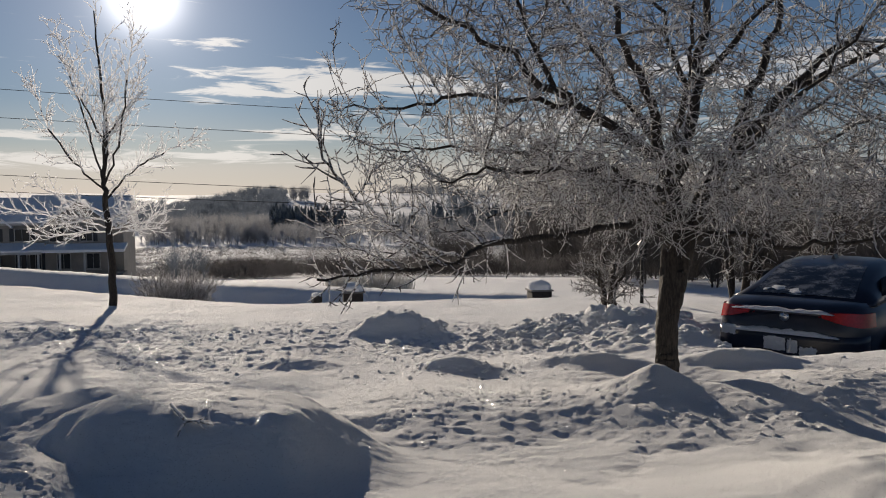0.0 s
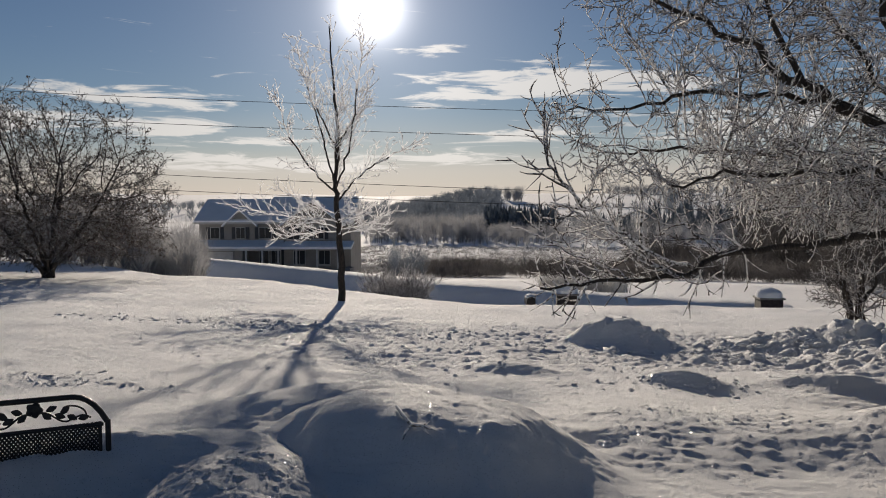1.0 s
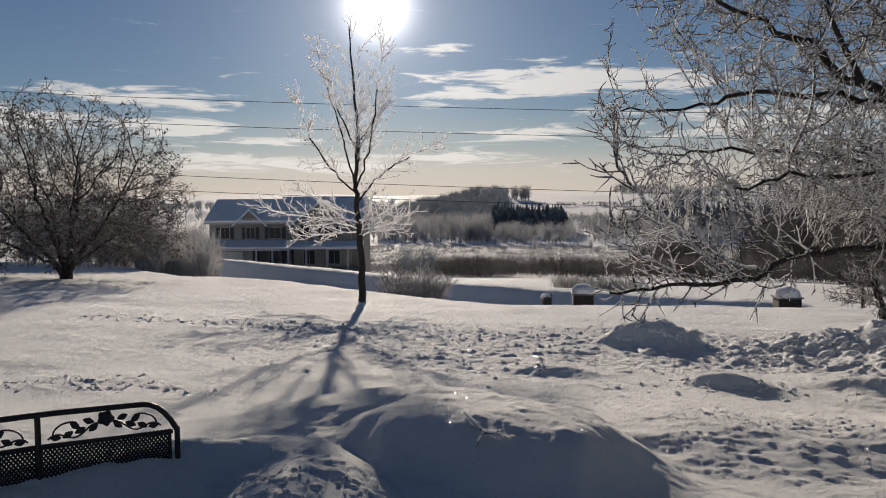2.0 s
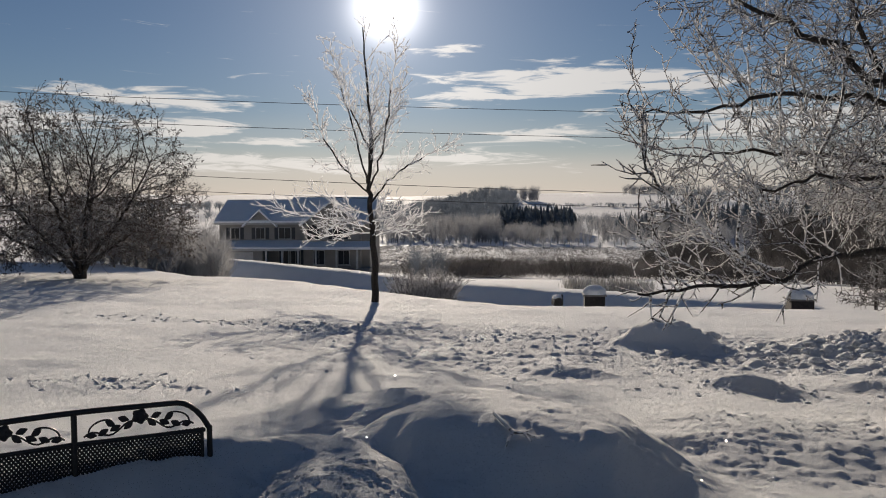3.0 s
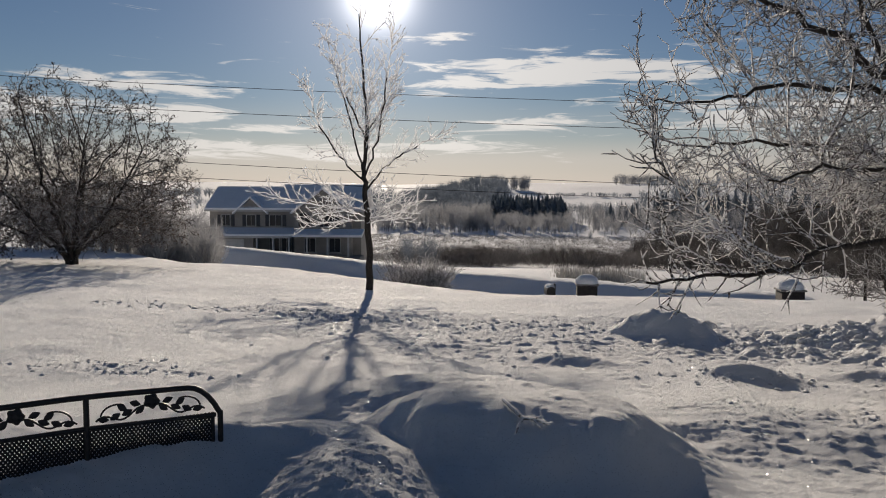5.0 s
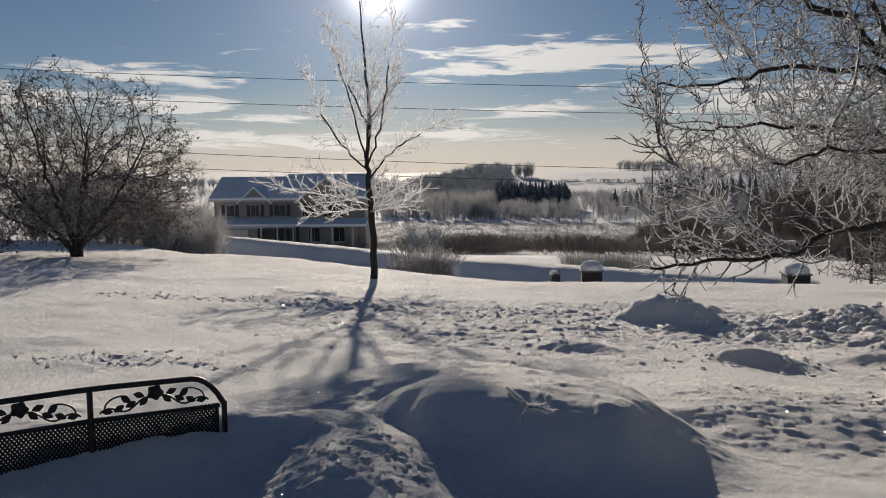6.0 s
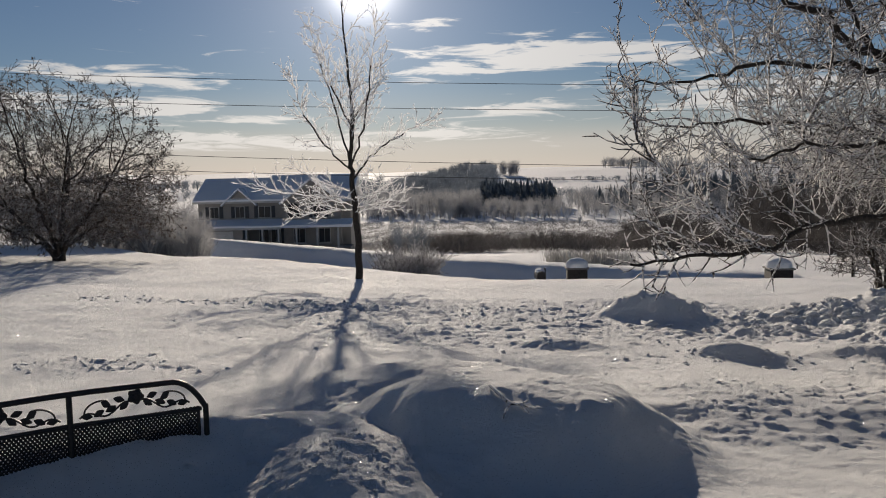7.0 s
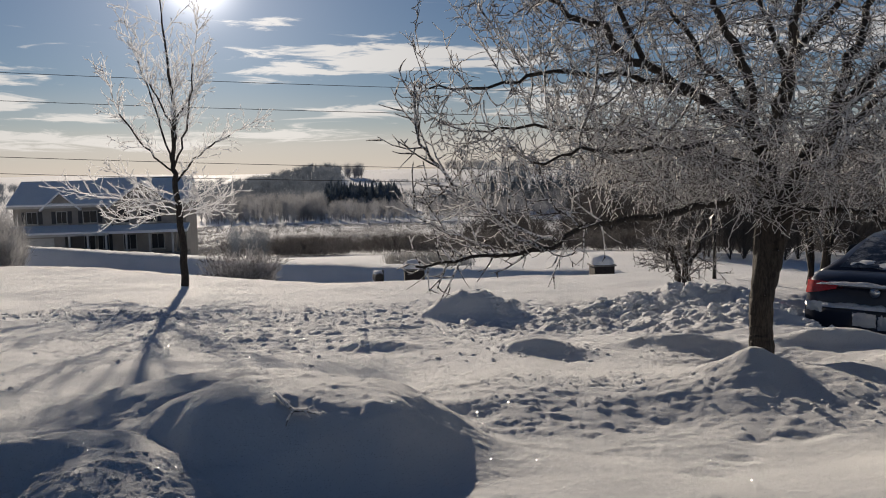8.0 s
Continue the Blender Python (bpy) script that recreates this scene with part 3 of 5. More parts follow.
def big_tree():
    t = Tree(5, 10)
    z0 = at(1.52, 6.3) - 0.25
    t.sides = 26
    t.limb([(1.50, 6.30, z0), (1.52, 6.30, 0.62), (1.53, 6.33, 1.08), (1.57, 6.37, 1.63), (1.56, 6.35, 2.12)], 0.104, 0.072, 0.002, 26)
    t.limb([(1.54, 6.32, 1.08), (1.63, 6.35, 1.45), (1.74, 6.42, 1.85), (2.00, 6.53, 2.31)], 0.078, 0.062, 0.002, 22)
    for tubes in t.wood:
        tubes.roughen(0.030, 20.0)
    t.sides = 10
    limbs = (
        ([(2.06, 6.53, 2.31), (2.56, 6.59, 2.91), (3.11, 6.54, 3.43)], 0.066, 0.016),
        ([(1.56, 6.34, 2.10), (1.73, 6.44, 2.71), (1.82, 6.48, 3.35), (1.85, 6.53, 4.16)], 0.062, 0.02),
        ([(1.56, 6.35, 2.12), (1.20, 6.10, 2.49), (0.56, 5.79, 2.81), (0.07, 5.49, 3.12), (-0.52, 5.17, 3.35)], 0.060, 0.008),
        ([(1.73, 6.38, 1.70), (1.97, 6.09, 1.76), (2.24, 5.70, 1.71), (2.51, 5.41, 1.72), (2.72, 5.12, 1.80)], 0.030, 0.008),
        ([(1.55, 6.34, 2.04), (1.16, 6.38, 2.16), (0.63, 6.47, 2.34), (-0.06, 6.34, 2.44), (-0.64, 6.21, 2.41)], 0.034, 0.007),
        ([(1.35, 6.20, 2.36), (0.75, 5.99, 2.71), (0.15, 5.87, 2.77), (-0.42, 5.74, 2.74), (-0.94, 5.62, 2.68)], 0.030, 0.006),
        ([(1.57, 6.29, 2.03), (1.20, 5.68, 2.11), (0.74, 5.26, 2.22), (0.20, 4.93, 2.17), (-0.22, 4.81, 2.13)], 0.030, 0.006),
        ([(1.73, 6.29, 2.00), (1.78, 5.49, 2.32), (1.92, 4.91, 2.60), (2.10, 4.43, 2.95)], 0.03, 0.007),
        ([(1.59, 6.40, 2.17), (1.42, 7.03, 2.78), (1.09, 7.45, 3.41), (0.75, 7.78, 4.07)], 0.045, 0.01),
        ([(1.56, 6.35, 2.12), (1.28, 5.92, 2.74), (1.02, 5.63, 3.18), (0.83, 5.45, 3.67)], 0.05, 0.01),
        ([(1.80, 6.49, 1.87), (2.35, 7.13, 2.14), (3.11, 7.69, 2.47), (4.02, 8.05, 2.88)], 0.045, 0.01),
        ([(1.55, 6.29, 2.10), (1.41, 5.61, 2.50), (1.36, 5.13, 2.85), (1.28, 4.74, 3.18)], 0.036, 0.008),
        ([(2.06, 6.53, 2.31), (2.31, 6.78, 2.94), (2.63, 7.03, 3.65), (2.86, 7.18, 4.27)], 0.055, 0.012),
        ([(1.58, 6.40, 1.95), (1.20, 7.00, 2.00), (0.70, 7.40, 2.02), (0.10, 7.60, 1.85)], 0.03, 0.006),
        ([(2.56, 6.59, 2.91), (2.9, 6.0, 3.1), (3.2, 5.5, 3.2)], 0.03, 0.008),
        ([(1.73, 6.44, 2.71), (1.45, 6.1, 3.3), (1.1, 5.9, 3.7)], 0.03, 0.008),
        ([(1.82, 6.48, 3.0), (2.15, 6.1, 3.45), (2.4, 5.8, 3.8)], 0.03, 0.008),
        ([(0.56, 5.79, 2.81), (0.35, 5.6, 3.2), (0.2, 5.5, 3.7)], 0.025, 0.007),
        ([(1.78, 5.49, 2.32), (2.2, 5.1, 2.65), (2.7, 4.9, 3.05)], 0.022, 0.007),
    )
    seeds = []
    for ctrl, r0, r1 in limbs:
        p = t.limb(ctrl, r0, r1, 0.022)
        seeds += p[len(p) // 4:]
    # free points of the crown: a broad dome with a ragged hem
    rs = np.random.RandomState(12)
    q = rs.normal(size=(16000, 3))
    q *= (rs.rand(16000, 1) ** (1 / 2.4)) / np.linalg.norm(q, axis=1)[:, None]
    q = q * np.array([2.75, 2.6, 1.0]) * np.where(q[:, 2:] > 0, np.array([1, 1, 2.1]), np.array([1, 1, 0.98])) + np.array([1.55, 6.25, 2.72])
    q = q[(q[:, 2] > 1.80 + 0.25 * fbm(q[:, 0] * 1.5, q[:, 1] * 1.5, 2)) & (fbm(q[:, 0] * 1.3 + q[:, 2], q[:, 1] * 1.3 - q[:, 2] * 0.7, 2, 3) > -0.16) & (q[:, 1] > 3.6)]
    pos, way, rad = t.fill(seeds, q, 0.9, 0.12, 0.065, 4, 0.0, 0.17, 90, 0.0032, 2.3, heart=(1.56, 6.35, 2.0), out=0.45)
    thin = rad < 0.012
    pos, way = pos[thin], way[thin]
    upper = pos[:, 2] > 2.35
    a, b = t.spurs(pos[upper], way[upper], 9000, 0.13, 0.0044, 52, 0.2, 1, 0.34)
    t.spurs(a, b, 11000, 0.055, 0.0037, 50, 0.1, 2, 0.3, 3)
    a, b = t.spurs(pos[~upper], way[~upper], 3600, 0.22, 0.0045, 58, -0.8, 3, 0.34, 5)
    t.spurs(a, b, 5500, 0.06, 0.0038, 50, -0.3, 5, 0.3, 3)
    droop = [(0.080, 0.46, 0.0080, 58, 0.20, -0.5), (0.055, 0.22, 0.0046, 52, 0.24, -0.5), (0.055, 0.085, 0.0034, 50, 0.28, -0.3)]
    # the long low limb and its rising fork
    low = t.limb([(1.55, 6.32, 1.63), (1.32, 6.07, 1.83), (0.95, 5.65, 1.82), (0.43, 5.12, 1.77), (0.06, 4.70, 1.74), (-0.17, 4.39, 1.64), (-0.47, 4.22, 1.63), (-0.83, 4.05, 1.60)], 0.036, 0.006, 0.008)
    up = t.limb([(-0.07, 4.54, 1.68), (-0.26, 4.39, 1.74), (-0.47, 4.29, 1.89), (-0.67, 4.19, 2.06), (-0.79, 4.09, 2.23), (-0.82, 4.06, 2.49)], 0.016, 0.005, 0.006)
    sparse = [(0.060, 0.36, 0.0079, 58, 0.11, 0.6), (0.065, 0.12, 0.0064, 50, 0.15, 0.25)]
    t.sprout(low, sparse, 0.58)
    t.sprout(low, droop[2:], 0.25)
    t.sprout(low, [(0.06, 0.20, 0.0072, 55, 0.12, 0.7), (0.06, 0.08, 0.0055, 50, 0.15, 0.2)], 0.72)
    t.sprout(up, sparse, 0.1)
    for ctrl in ([(-0.17, 4.39, 1.64), (-0.36, 4.33, 1.78), (-0.55, 4.27, 1.90), (-0.72, 4.20, 2.02)], [(-0.40, 4.25, 1.63), (-0.58, 4.20, 1.74), (-0.74, 4.14, 1.80), (-0.88, 4.08, 1.92)], [(0.06, 4.70, 1.74), (-0.12, 4.62, 1.90), (-0.28, 4.55, 2.05)]):
        t.sprout(t.limb(ctrl, 0.0100, 0.005, 0.008), sparse, 0.15)
    t.finish("frosted_maple_tree", "spreading bare tree with dark trunk and frosted twigs", "tree", (1.5, 6.3, z0 + 0.25), (BARK, RIME_BRANCH, RIME))


def young_tree(x, y, seed):
    """Upright young tree: a leader that forks, steep boughs above, spreading tiers below."""
    t = Tree(seed, 10)
    z0, r = at(x, y), random.Random(seed)
    ax, ay = math.cos(radians(25)), math.sin(radians(25))

    def spot(u, v, z):
        return (x + u * ax - v * ay, y + u * ay + v * ax, z0 + z * 1.07)

    lead = t.limb([spot(0, 0, -0.2), spot(-0.02, 0, 1.0), spot(-0.09, 0, 2.0), spot(-0.12, 0, 2.6), spot(-0.05, 0.05, 3.5), spot(-0.16, 0.0, 4.7), spot(-0.22, 0.05, 5.75)], 0.090, 0.012, 0.012)
    boughs = [((-0.12, 0, 2.45), (-0.38, 0.1, 3.4), (-0.72, 0.2, 4.5), (-0.98, 0.25, 5.55)), ((-0.1, 0, 2.25), (-0.65, -0.3, 2.8), (-1.1, -0.5, 3.4), (-1.35, -0.6, 4.2)),
              ((-0.1, 0, 2.4), (0.22, -0.2, 3.3), (0.38, -0.35, 4.4), (0.55, -0.4, 5.5)), ((-0.08, 0, 2.1), (0.55, 0.2, 2.75), (1.1, 0.3, 3.05), (1.7, 0.4, 3.35)),
              ((-0.06, 0.03, 3.3), (0.4, 0.3, 4.0), (0.8, 0.5, 4.9)), ((-0.08, 0.03, 3.2), (-0.5, -0.3, 4.0), (-0.7, -0.5, 4.9)), ((-0.1, 0, 2.7), (-0.1, -0.6, 3.4), (0.1, -0.9, 4.5)), ((-0.1, 0, 2.6), (0.0, 0.6, 3.4), (-0.1, 1.0, 4.5)),
              ((-0.05, 0, 1.55), (-0.8, -0.1, 1.75), (-1.6, -0.2, 1.85), (-2.3, -0.3, 2.05)), ((-0.05, 0, 1.45), (-0.6, 0.5, 1.45), (-1.2, 0.9, 1.35), (-1.7, 1.1, 1.45)),
              ((-0.04, 0, 1.5), (0.6, -0.2, 1.65), (1.2, -0.3, 1.9)), ((-0.04, 0, 1.4), (0.5, 0.5, 1.5), (1.0, 0.9, 1.5)), ((-0.06, 0, 1.7), (-0.5, -0.7, 1.75), (-0.9, -1.3, 1.8)),
              ((-0.06, 0, 1.75), (0.3, -0.8, 1.8), (0.6, -1.4, 1.95)), ((-0.06, 0, 1.9), (0.2, 0.8, 2.1), (0.3, 1.4, 2.3)), ((-0.07, 0, 1.85), (-0.9, 0.3, 2.1), (-1.5, 0.4, 2.45))]
    shoots = [(0.10, 0.72, 0.0130, 38, 0.08, 0.40), (0.13, 0.26, 0.0110, 42, 0.10, 0.25), (0.09, 0.10, 0.0098, 45, 0.12, 0.1)]
    t.sprout(lead, [(0.19, 1.15, 0.016, 42, 0.07, 0.35)] + shoots[1:], 0.40)
    for c in boughs:
        low = c[0][2] < 2
        q = [spot(*w) for w in c]
        p = t.limb(q[:-1], 0.020 if low else 0.0235, 0.015, 0.015, 6)[:-1] + t.limb(q[-2:], 0.015, 0.009, 0.015, 8)
        t.sprout(p, [(0.13, *shoots[0][1:])] + shoots[1:] if low else shoots, 0.10 if low else 0.2)
    return t.finish("young_tree", "slender young tree white with frost, snow at its foot", "tree", (x, y, z0), (BARK, RIME_BRIGHT, RIME_BRIGHT))


def crab_tree(x, y, seed):
    """Broad round crown on a few stems that part near the ground, with shrivelled leaves and fruit."""
    t = Tree(seed, 9)
    z0, r = at(x, y), random.Random(seed)
    seeds = []
    stems = ((-0.75, -0.2, 2.5, 0.085), (-1.9, 0.4, 2.2, 0.07), (0.5, 0.5, 2.9, 0.09), (1.6, -0.5, 2.3, 0.085), (2.2, 0.7, 1.7, 0.055), (-2.3, -0.9, 1.5, 0.055), (0.2, -1.6, 2.0, 0.06), (-0.4, 1.8, 2.2, 0.06), (1.2, 1.6, 1.6, 0.05), (-1.3, -1.7, 1.6, 0.05))
    ax, ay = math.cos(radians(45)), math.sin(radians(45))
    for u, v, h, rad in stems:
        dx, dy = u * ax - v * ay, u * ay + v * ax
        c = [(x + 0.04 * dx, y + 0.04 * dy, z0 - 0.15), (x + 0.12 * dx, y + 0.12 * dy, z0 + 0.40), (x + 0.42 * dx, y + 0.42 * dy, z0 + 0.25 + 0.38 * h), (x + 0.75 * dx, y + 0.75 * dy, z0 + 0.2 + 0.72 * h), (x + dx, y + dy, z0 + h + 0.3)]
        p = t.limb(c, rad, rad * 0.45, 0.035, 6)
        seeds += p[len(p) // 3:]
    rs = np.random.RandomState(seed)
    n = 6500
    q = rs.normal(size=(n, 3))
    q *= rs.rand(n, 1) ** (1 / 2.2) / np.linalg.norm(q, axis=1)[:, None]
    q = q * np.array([3.75, 3.6, 1.0]) * np.where(q[:, 2:] > 0, np.array([1, 1, 3.35]), np.array([1, 1, 1.75])) + np.array([0, 0, 2.55])
    lift = 1 + 0.22 * fbm(np.arctan2(q[:, 1], q[:, 0]) * 2.0 + 9, q[:, 2] * 0.9, 3, 2)
    q = q * np.stack((lift, lift, np.ones(n)), 1)
    q = q[(q[:, 2] > 0.55) & (fbm(q[:, 0] * 0.9 + 5, q[:, 1] * 0.9 + q[:, 2] * 1.1, 2, 1) > -0.17)] + np.array([x, y, z0])
    a, o = rs.rand(1700) * 6.283, rs.uniform(0.9, 3.7, 1700)
    q = np.vstack((q, np.stack((x + o * np.cos(a), y + o * np.sin(a), z0 + rs.uniform(0.55, 1.7, 1700)), 1)))
    pos, way, rad = t.fill(seeds, q, 1.6, 0.20, 0.11, seed, 0.0, 0.20, 90, 0.0065, 2.35, 0.2, 0.010, (x, y, z0 + 0.8), 0.3)
    thin = rad < 0.022
    a, b = t.spurs(pos[thin], way[thin], 9000, 0.30, 0.0072, 50, 0.0, seed + 1, 0.2)
    a, b = t.spurs(a, b, 9000, 0.13, 0.0062, 48, -0.1, seed + 2, 0.2, 3)
    root = t.finish("crab_apple_tree", "broad bushy tree with brown twigs and withered leaves", "tree", (x, y, z0), (BARK, BROWN_TWIG, BROWN_TWIG))
    pick = rs.choice(len(a), 11000, replace=False)
    leaves("withered_leaves", a[pick] - np.array([x, y, z0]), rs, 0.062, LEAF, root)


def leaves(name, pts, rs, size, mat, parent):
    n = len(pts)
    u = rs.normal(size=(n, 3))
    u /= np.linalg.norm(u, axis=1)[:, None]
    w = np.cross(u, rs.normal(size=(n, 3)))
    w /= np.linalg.norm(w, axis=1)[:, None]
    s = size * rs.uniform(0.5, 1.2, (n, 1))
    v = np.stack((pts, pts + u * s * 0.6 + w * s * 0.4, pts + u * s * 1.3, pts + u * s * 0.6 - w * s * 0.4), 1).reshape(-1, 3)
    me = mesh_from(name, v, np.arange(4 * n), np.full(n, 4), mat, False)
    ob = link_mesh(name, me, parent, "small curled dull leaves and fruit")
    tagged(ob, kind="stuff")


LEAF = plain("withered_leaf", (0.06, 0.04, 0.03), (0.20, 0.155, 0.13), 3, 0.8, bumpy=0)


def bush(x, y, h, w, seed, mat, name="bush", label="", n=60, cat="bush"):
    t = Tree(seed, 4)
    z0, r = at(x, y), random.Random(seed)
    for i in range(n):
        a, o = r.random() * 6.28, w * math.sqrt(r.random())
        p = Vector((x + 0.35 * o * math.cos(a), y + 0.35 * o * math.sin(a), z0 - 0.1))
        d = Vector((math.cos(a) * o / w * 0.75, math.sin(a) * o / w * 0.75, 1))
        b = t.branch(p, d, h * r.uniform(0.6, 1.1), 0.015, 0.1, 0.1, 0.4)
        t.sprout(b, [(0.16, 0.38, 0.0115, 40, 0.15, 0.2), (0.12, 0.16, 0.0095, 45, 0.15, 0.1)], 0.3)
    return t.finish(name, label, cat, (x, y, z0), (LIMB, mat, mat))


big_tree()
young_tree(-7.71, 16.23, 11)
crab_tree(-18.9, 19.1, 21)
bush(-9.5, 24.3, 1.45, 1.9, 31, RIME, label="low frosted bush with thin upright stems", n=240)


# ---- house beyond the road ----
SIDING = plain("tan_siding", (0.23, 0.215, 0.195), (0.29, 0.27, 0.245), 0.8, 0.7, bumpy=0.1)
TRIM_WHITE = plain("white_trim", (0.40, 0.395, 0.385), (0.50, 0.495, 0.48), 2, 0.5, bumpy=0.05)
SHUTTER = plain("dark_shutter", (0.020, 0.022, 0.028), (0.035, 0.037, 0.045), 3, 0.6, bumpy=0.05)
DARK_PANE = plain("dark_glass", (0.012, 0.015, 0.020), (0.02, 0.024, 0.03), 1, 0.28, bumpy=0, spec=0.25)
BRICK_DARK = plain("dark_brick", (0.016, 0.014, 0.014), (0.04, 0.033, 0.03), 14, 0.85, bumpy=0.5, dist=0.01)
IRON = plain("black_iron", (0.010, 0.010, 0.011), (0.022, 0.021, 0.021), 40, 0.5, metal=0.3, bumpy=0.3, dist=0.001)
WIRE = plain("black_cable", (0.012, 0.012, 0.013), (0.02, 0.02, 0.022), 5, 0.6, bumpy=0)
STONE = plain("grey_cap_stone", (0.12, 0.12, 0.12), (0.2, 0.195, 0.19), 12, 0.8, bumpy=0.3)


def prism(pts, y0, y1):
    """An outline in x and z drawn out along y."""
    bm = bmesh.new()
    a = [bm.verts.new((x, y0, z)) for x, z in pts]
    b = [bm.verts.new((x, y1, z)) for x, z in pts]
    bm.faces.new(a), bm.faces.new(b[::-1])
    for i in range(len(pts)):
        j = (i + 1) % len(pts)
        bm.faces.new((a[j], a[i], b[i], b[j]))
    bmesh.ops.recalc_face_normals(bm, faces=bm.faces)
    return bm


def turn_bm(bm, m):
    bmesh.ops.transform(bm, matrix=m, verts=bm.verts)
    return bm


def house_window(root, x, z0, z1, w, shutters=True, y=-0.02, arch=False):
    f = part("window", boxbm(x - w / 2 - 0.05, x + w / 2 + 0.05, y - 0.07, y, z0 - 0.05, z1 + 0.05, bevel=0.01), TRIM_WHITE, root)
    for k in (-1, 1):
        part("pane", boxbm(x + (k - 1) * w / 4 + 0.02, x + (k + 1) * w / 4 - 0.02, y - 0.085, y - 0.05, z0, z1), DARK_PANE, f)
    part("sill", boxbm(x - w / 2 - 0.14, x + w / 2 + 0.14, y - 0.16, y - 0.01, z0 - 0.16, z0 - 0.10), TRIM_WHITE, f)
    if arch:
        pts = [(x + w / 2 * math.cos(a), z1 + w / 2 * math.sin(a)) for a in np.linspace(0, math.pi, 12)]
        part("pane", prism(pts, y - 0.09, y - 0.03), DARK_PANE, f)
    if shutters:
        for k in (-1, 1):
            sx = x + k * (w / 2 + 0.30)
            part("shutter", boxbm(sx - 0.19, sx + 0.19, y - 0.06, y - 0.005, z0 - 0.05, z1 + 0.05, bevel=0.015), SHUTTER, root)


def farm_house():
    root = thing("house", pose(-51.9, 73.5, -4.62, 0, 0, 17), "tan two-storey house with snowy roof, porch and garage", "house")
    L, D = 16.6, 9.0
    part("wall", boxbm(0, L, 0, D, -2.2, 5.0), SIDING, root)
    part("gable_wall", turn_bm(prism([(0.0, 4.9), (D, 4.9), (D / 2, 7.0)], -0.25, 0.0), Matrix.Rotation(radians(90), 4, "Z") @ Matrix.Scale(-1, 4, (0, 1, 0)) @ Matrix.Translation((0, 0.25, 0))), SIDING, root)
    for k, (ya, yb) in enumerate(((-0.5, D / 2), (D + 0.5, D / 2))):
        sl = 2.1 / (D / 2)
        z_low = 4.95 - 0.5 * sl
        pts = [(ya, z_low), (yb, 7.1), (yb, 7.37), (ya, z_low + 0.27)]
        bm = bmesh.new()
        for x in (-0.45, L + 0.4):
            [bm.verts.new((x, p, q)) for p, q in pts]
        bm.verts.ensure_lookup_table()
        v = list(bm.verts)
        bm.faces.new(v[:4]), bm.faces.new(v[4:][::-1])
        for i in range(4):
            j = (i + 1) % 4
            bm.faces.new((v[i], v[j], v[4 + j], v[4 + i]))
        bmesh.ops.recalc_face_normals(bm, faces=bm.faces)
        r = part("roof", bm, SNOW, root, "roof slope under smooth snow")
        part("fascia", boxbm(-0.47, L + 0.42, ya - (0.04 if k == 0 else 0), ya + (0.0 if k == 0 else 0.04), z_low - 0.12, z_low + 0.08), TRIM_WHITE, r)
    # wall dormer over the second window, large cross gable to the right
    for cx, w, zb, zt, y0 in ((4.55, 1.55, 4.5, 6.0, -0.25), (12.6, 3.1, 4.6, 6.95, -1.1)):
        part("gable", prism([(cx - w, zb), (cx + w, zb), (cx, zt)], y0, D / 2 - 0.6), SIDING, root)
        for s in (-1, 1):
            part("gable_roof", prism([(cx + s * (w + 0.35), zb - 0.2), (cx, zt + 0.05), (cx, zt + 0.24), (cx + s * (w + 0.40), zb - 0.03)], y0 - 0.35, D / 2 - 0.2), SNOW, root, "snow-covered gable roof")
    part("bay", boxbm(9.5, 15.7, -1.1, 0.1, -2.2, 4.7), SIDING, root)
    # porch and garage roof along the front
    part("porch_roof", turn_bm(prism([(-3.0, 2.0), (0.0, 2.6), (0.0, 2.86), (-3.05, 2.27)], -1.1, 9.6), Matrix(((0, 1, 0, 0), (1, 0, 0, 0), (0, 0, 1, 0), (0, 0, 0, 1)))), SNOW, root, "low porch roof under snow")
    part("porch_roof", turn_bm(prism([(-3.4, 2.0), (-1.0, 2.55), (-1.0, 2.8), (-3.45, 2.27)], 9.7, L + 0.5), Matrix(((0, 1, 0, 0), (1, 0, 0, 0), (0, 0, 1, 0), (0, 0, 0, 1)))), SNOW, root)
    part("fascia", boxbm(-1.1, 9.6, -3.1, -3.02, 1.85, 2.07), TRIM_WHITE, root)
    part("garage_wall", boxbm(-0.9, 5.4, -2.5, -0.01, -2.2, 2.05), SIDING, root)
    part("garage_door", boxbm(0.3, 4.4, -2.56, -2.5, -0.4, 1.7, bevel=0.02), TRIM_WHITE, root, "wide pale garage door")
    for x in (5.9, 7.6, 9.3, 11.2, 13.4, 15.6):
        part("porch_post", boxbm(x - 0.09, x + 0.09, -3.0, -2.82, -1.6, 2.02, bevel=0.02), TRIM_WHITE, root)
    part("porch_floor", boxbm(5.5, L + 0.3, -3.1, -0.01, -1.6, -0.1), STONE, root)
    for x in (1.75, 4.55, 7.25):
        house_window(root, x, 3.05, 4.2, 0.95 if x < 7 else 1.3)
    house_window(root, 10.6, 3.0, 3.9, 1.3, False, -1.12, True)
    house_window(root, 13.3, 3.05, 4.2, 1.1, True, -1.12)
    for x in (7.1, 8.4):
        house_window(root, x, 0.3, 1.75, 1.0, False)
    for x in (11.2, 13.9):
        house_window(root, x, 0.3, 1.75, 1.2, False, -1.12)
    part("door", boxbm(9.0, 9.45, -0.08, -0.005, -0.1, 2.0), SHUTTER, root)
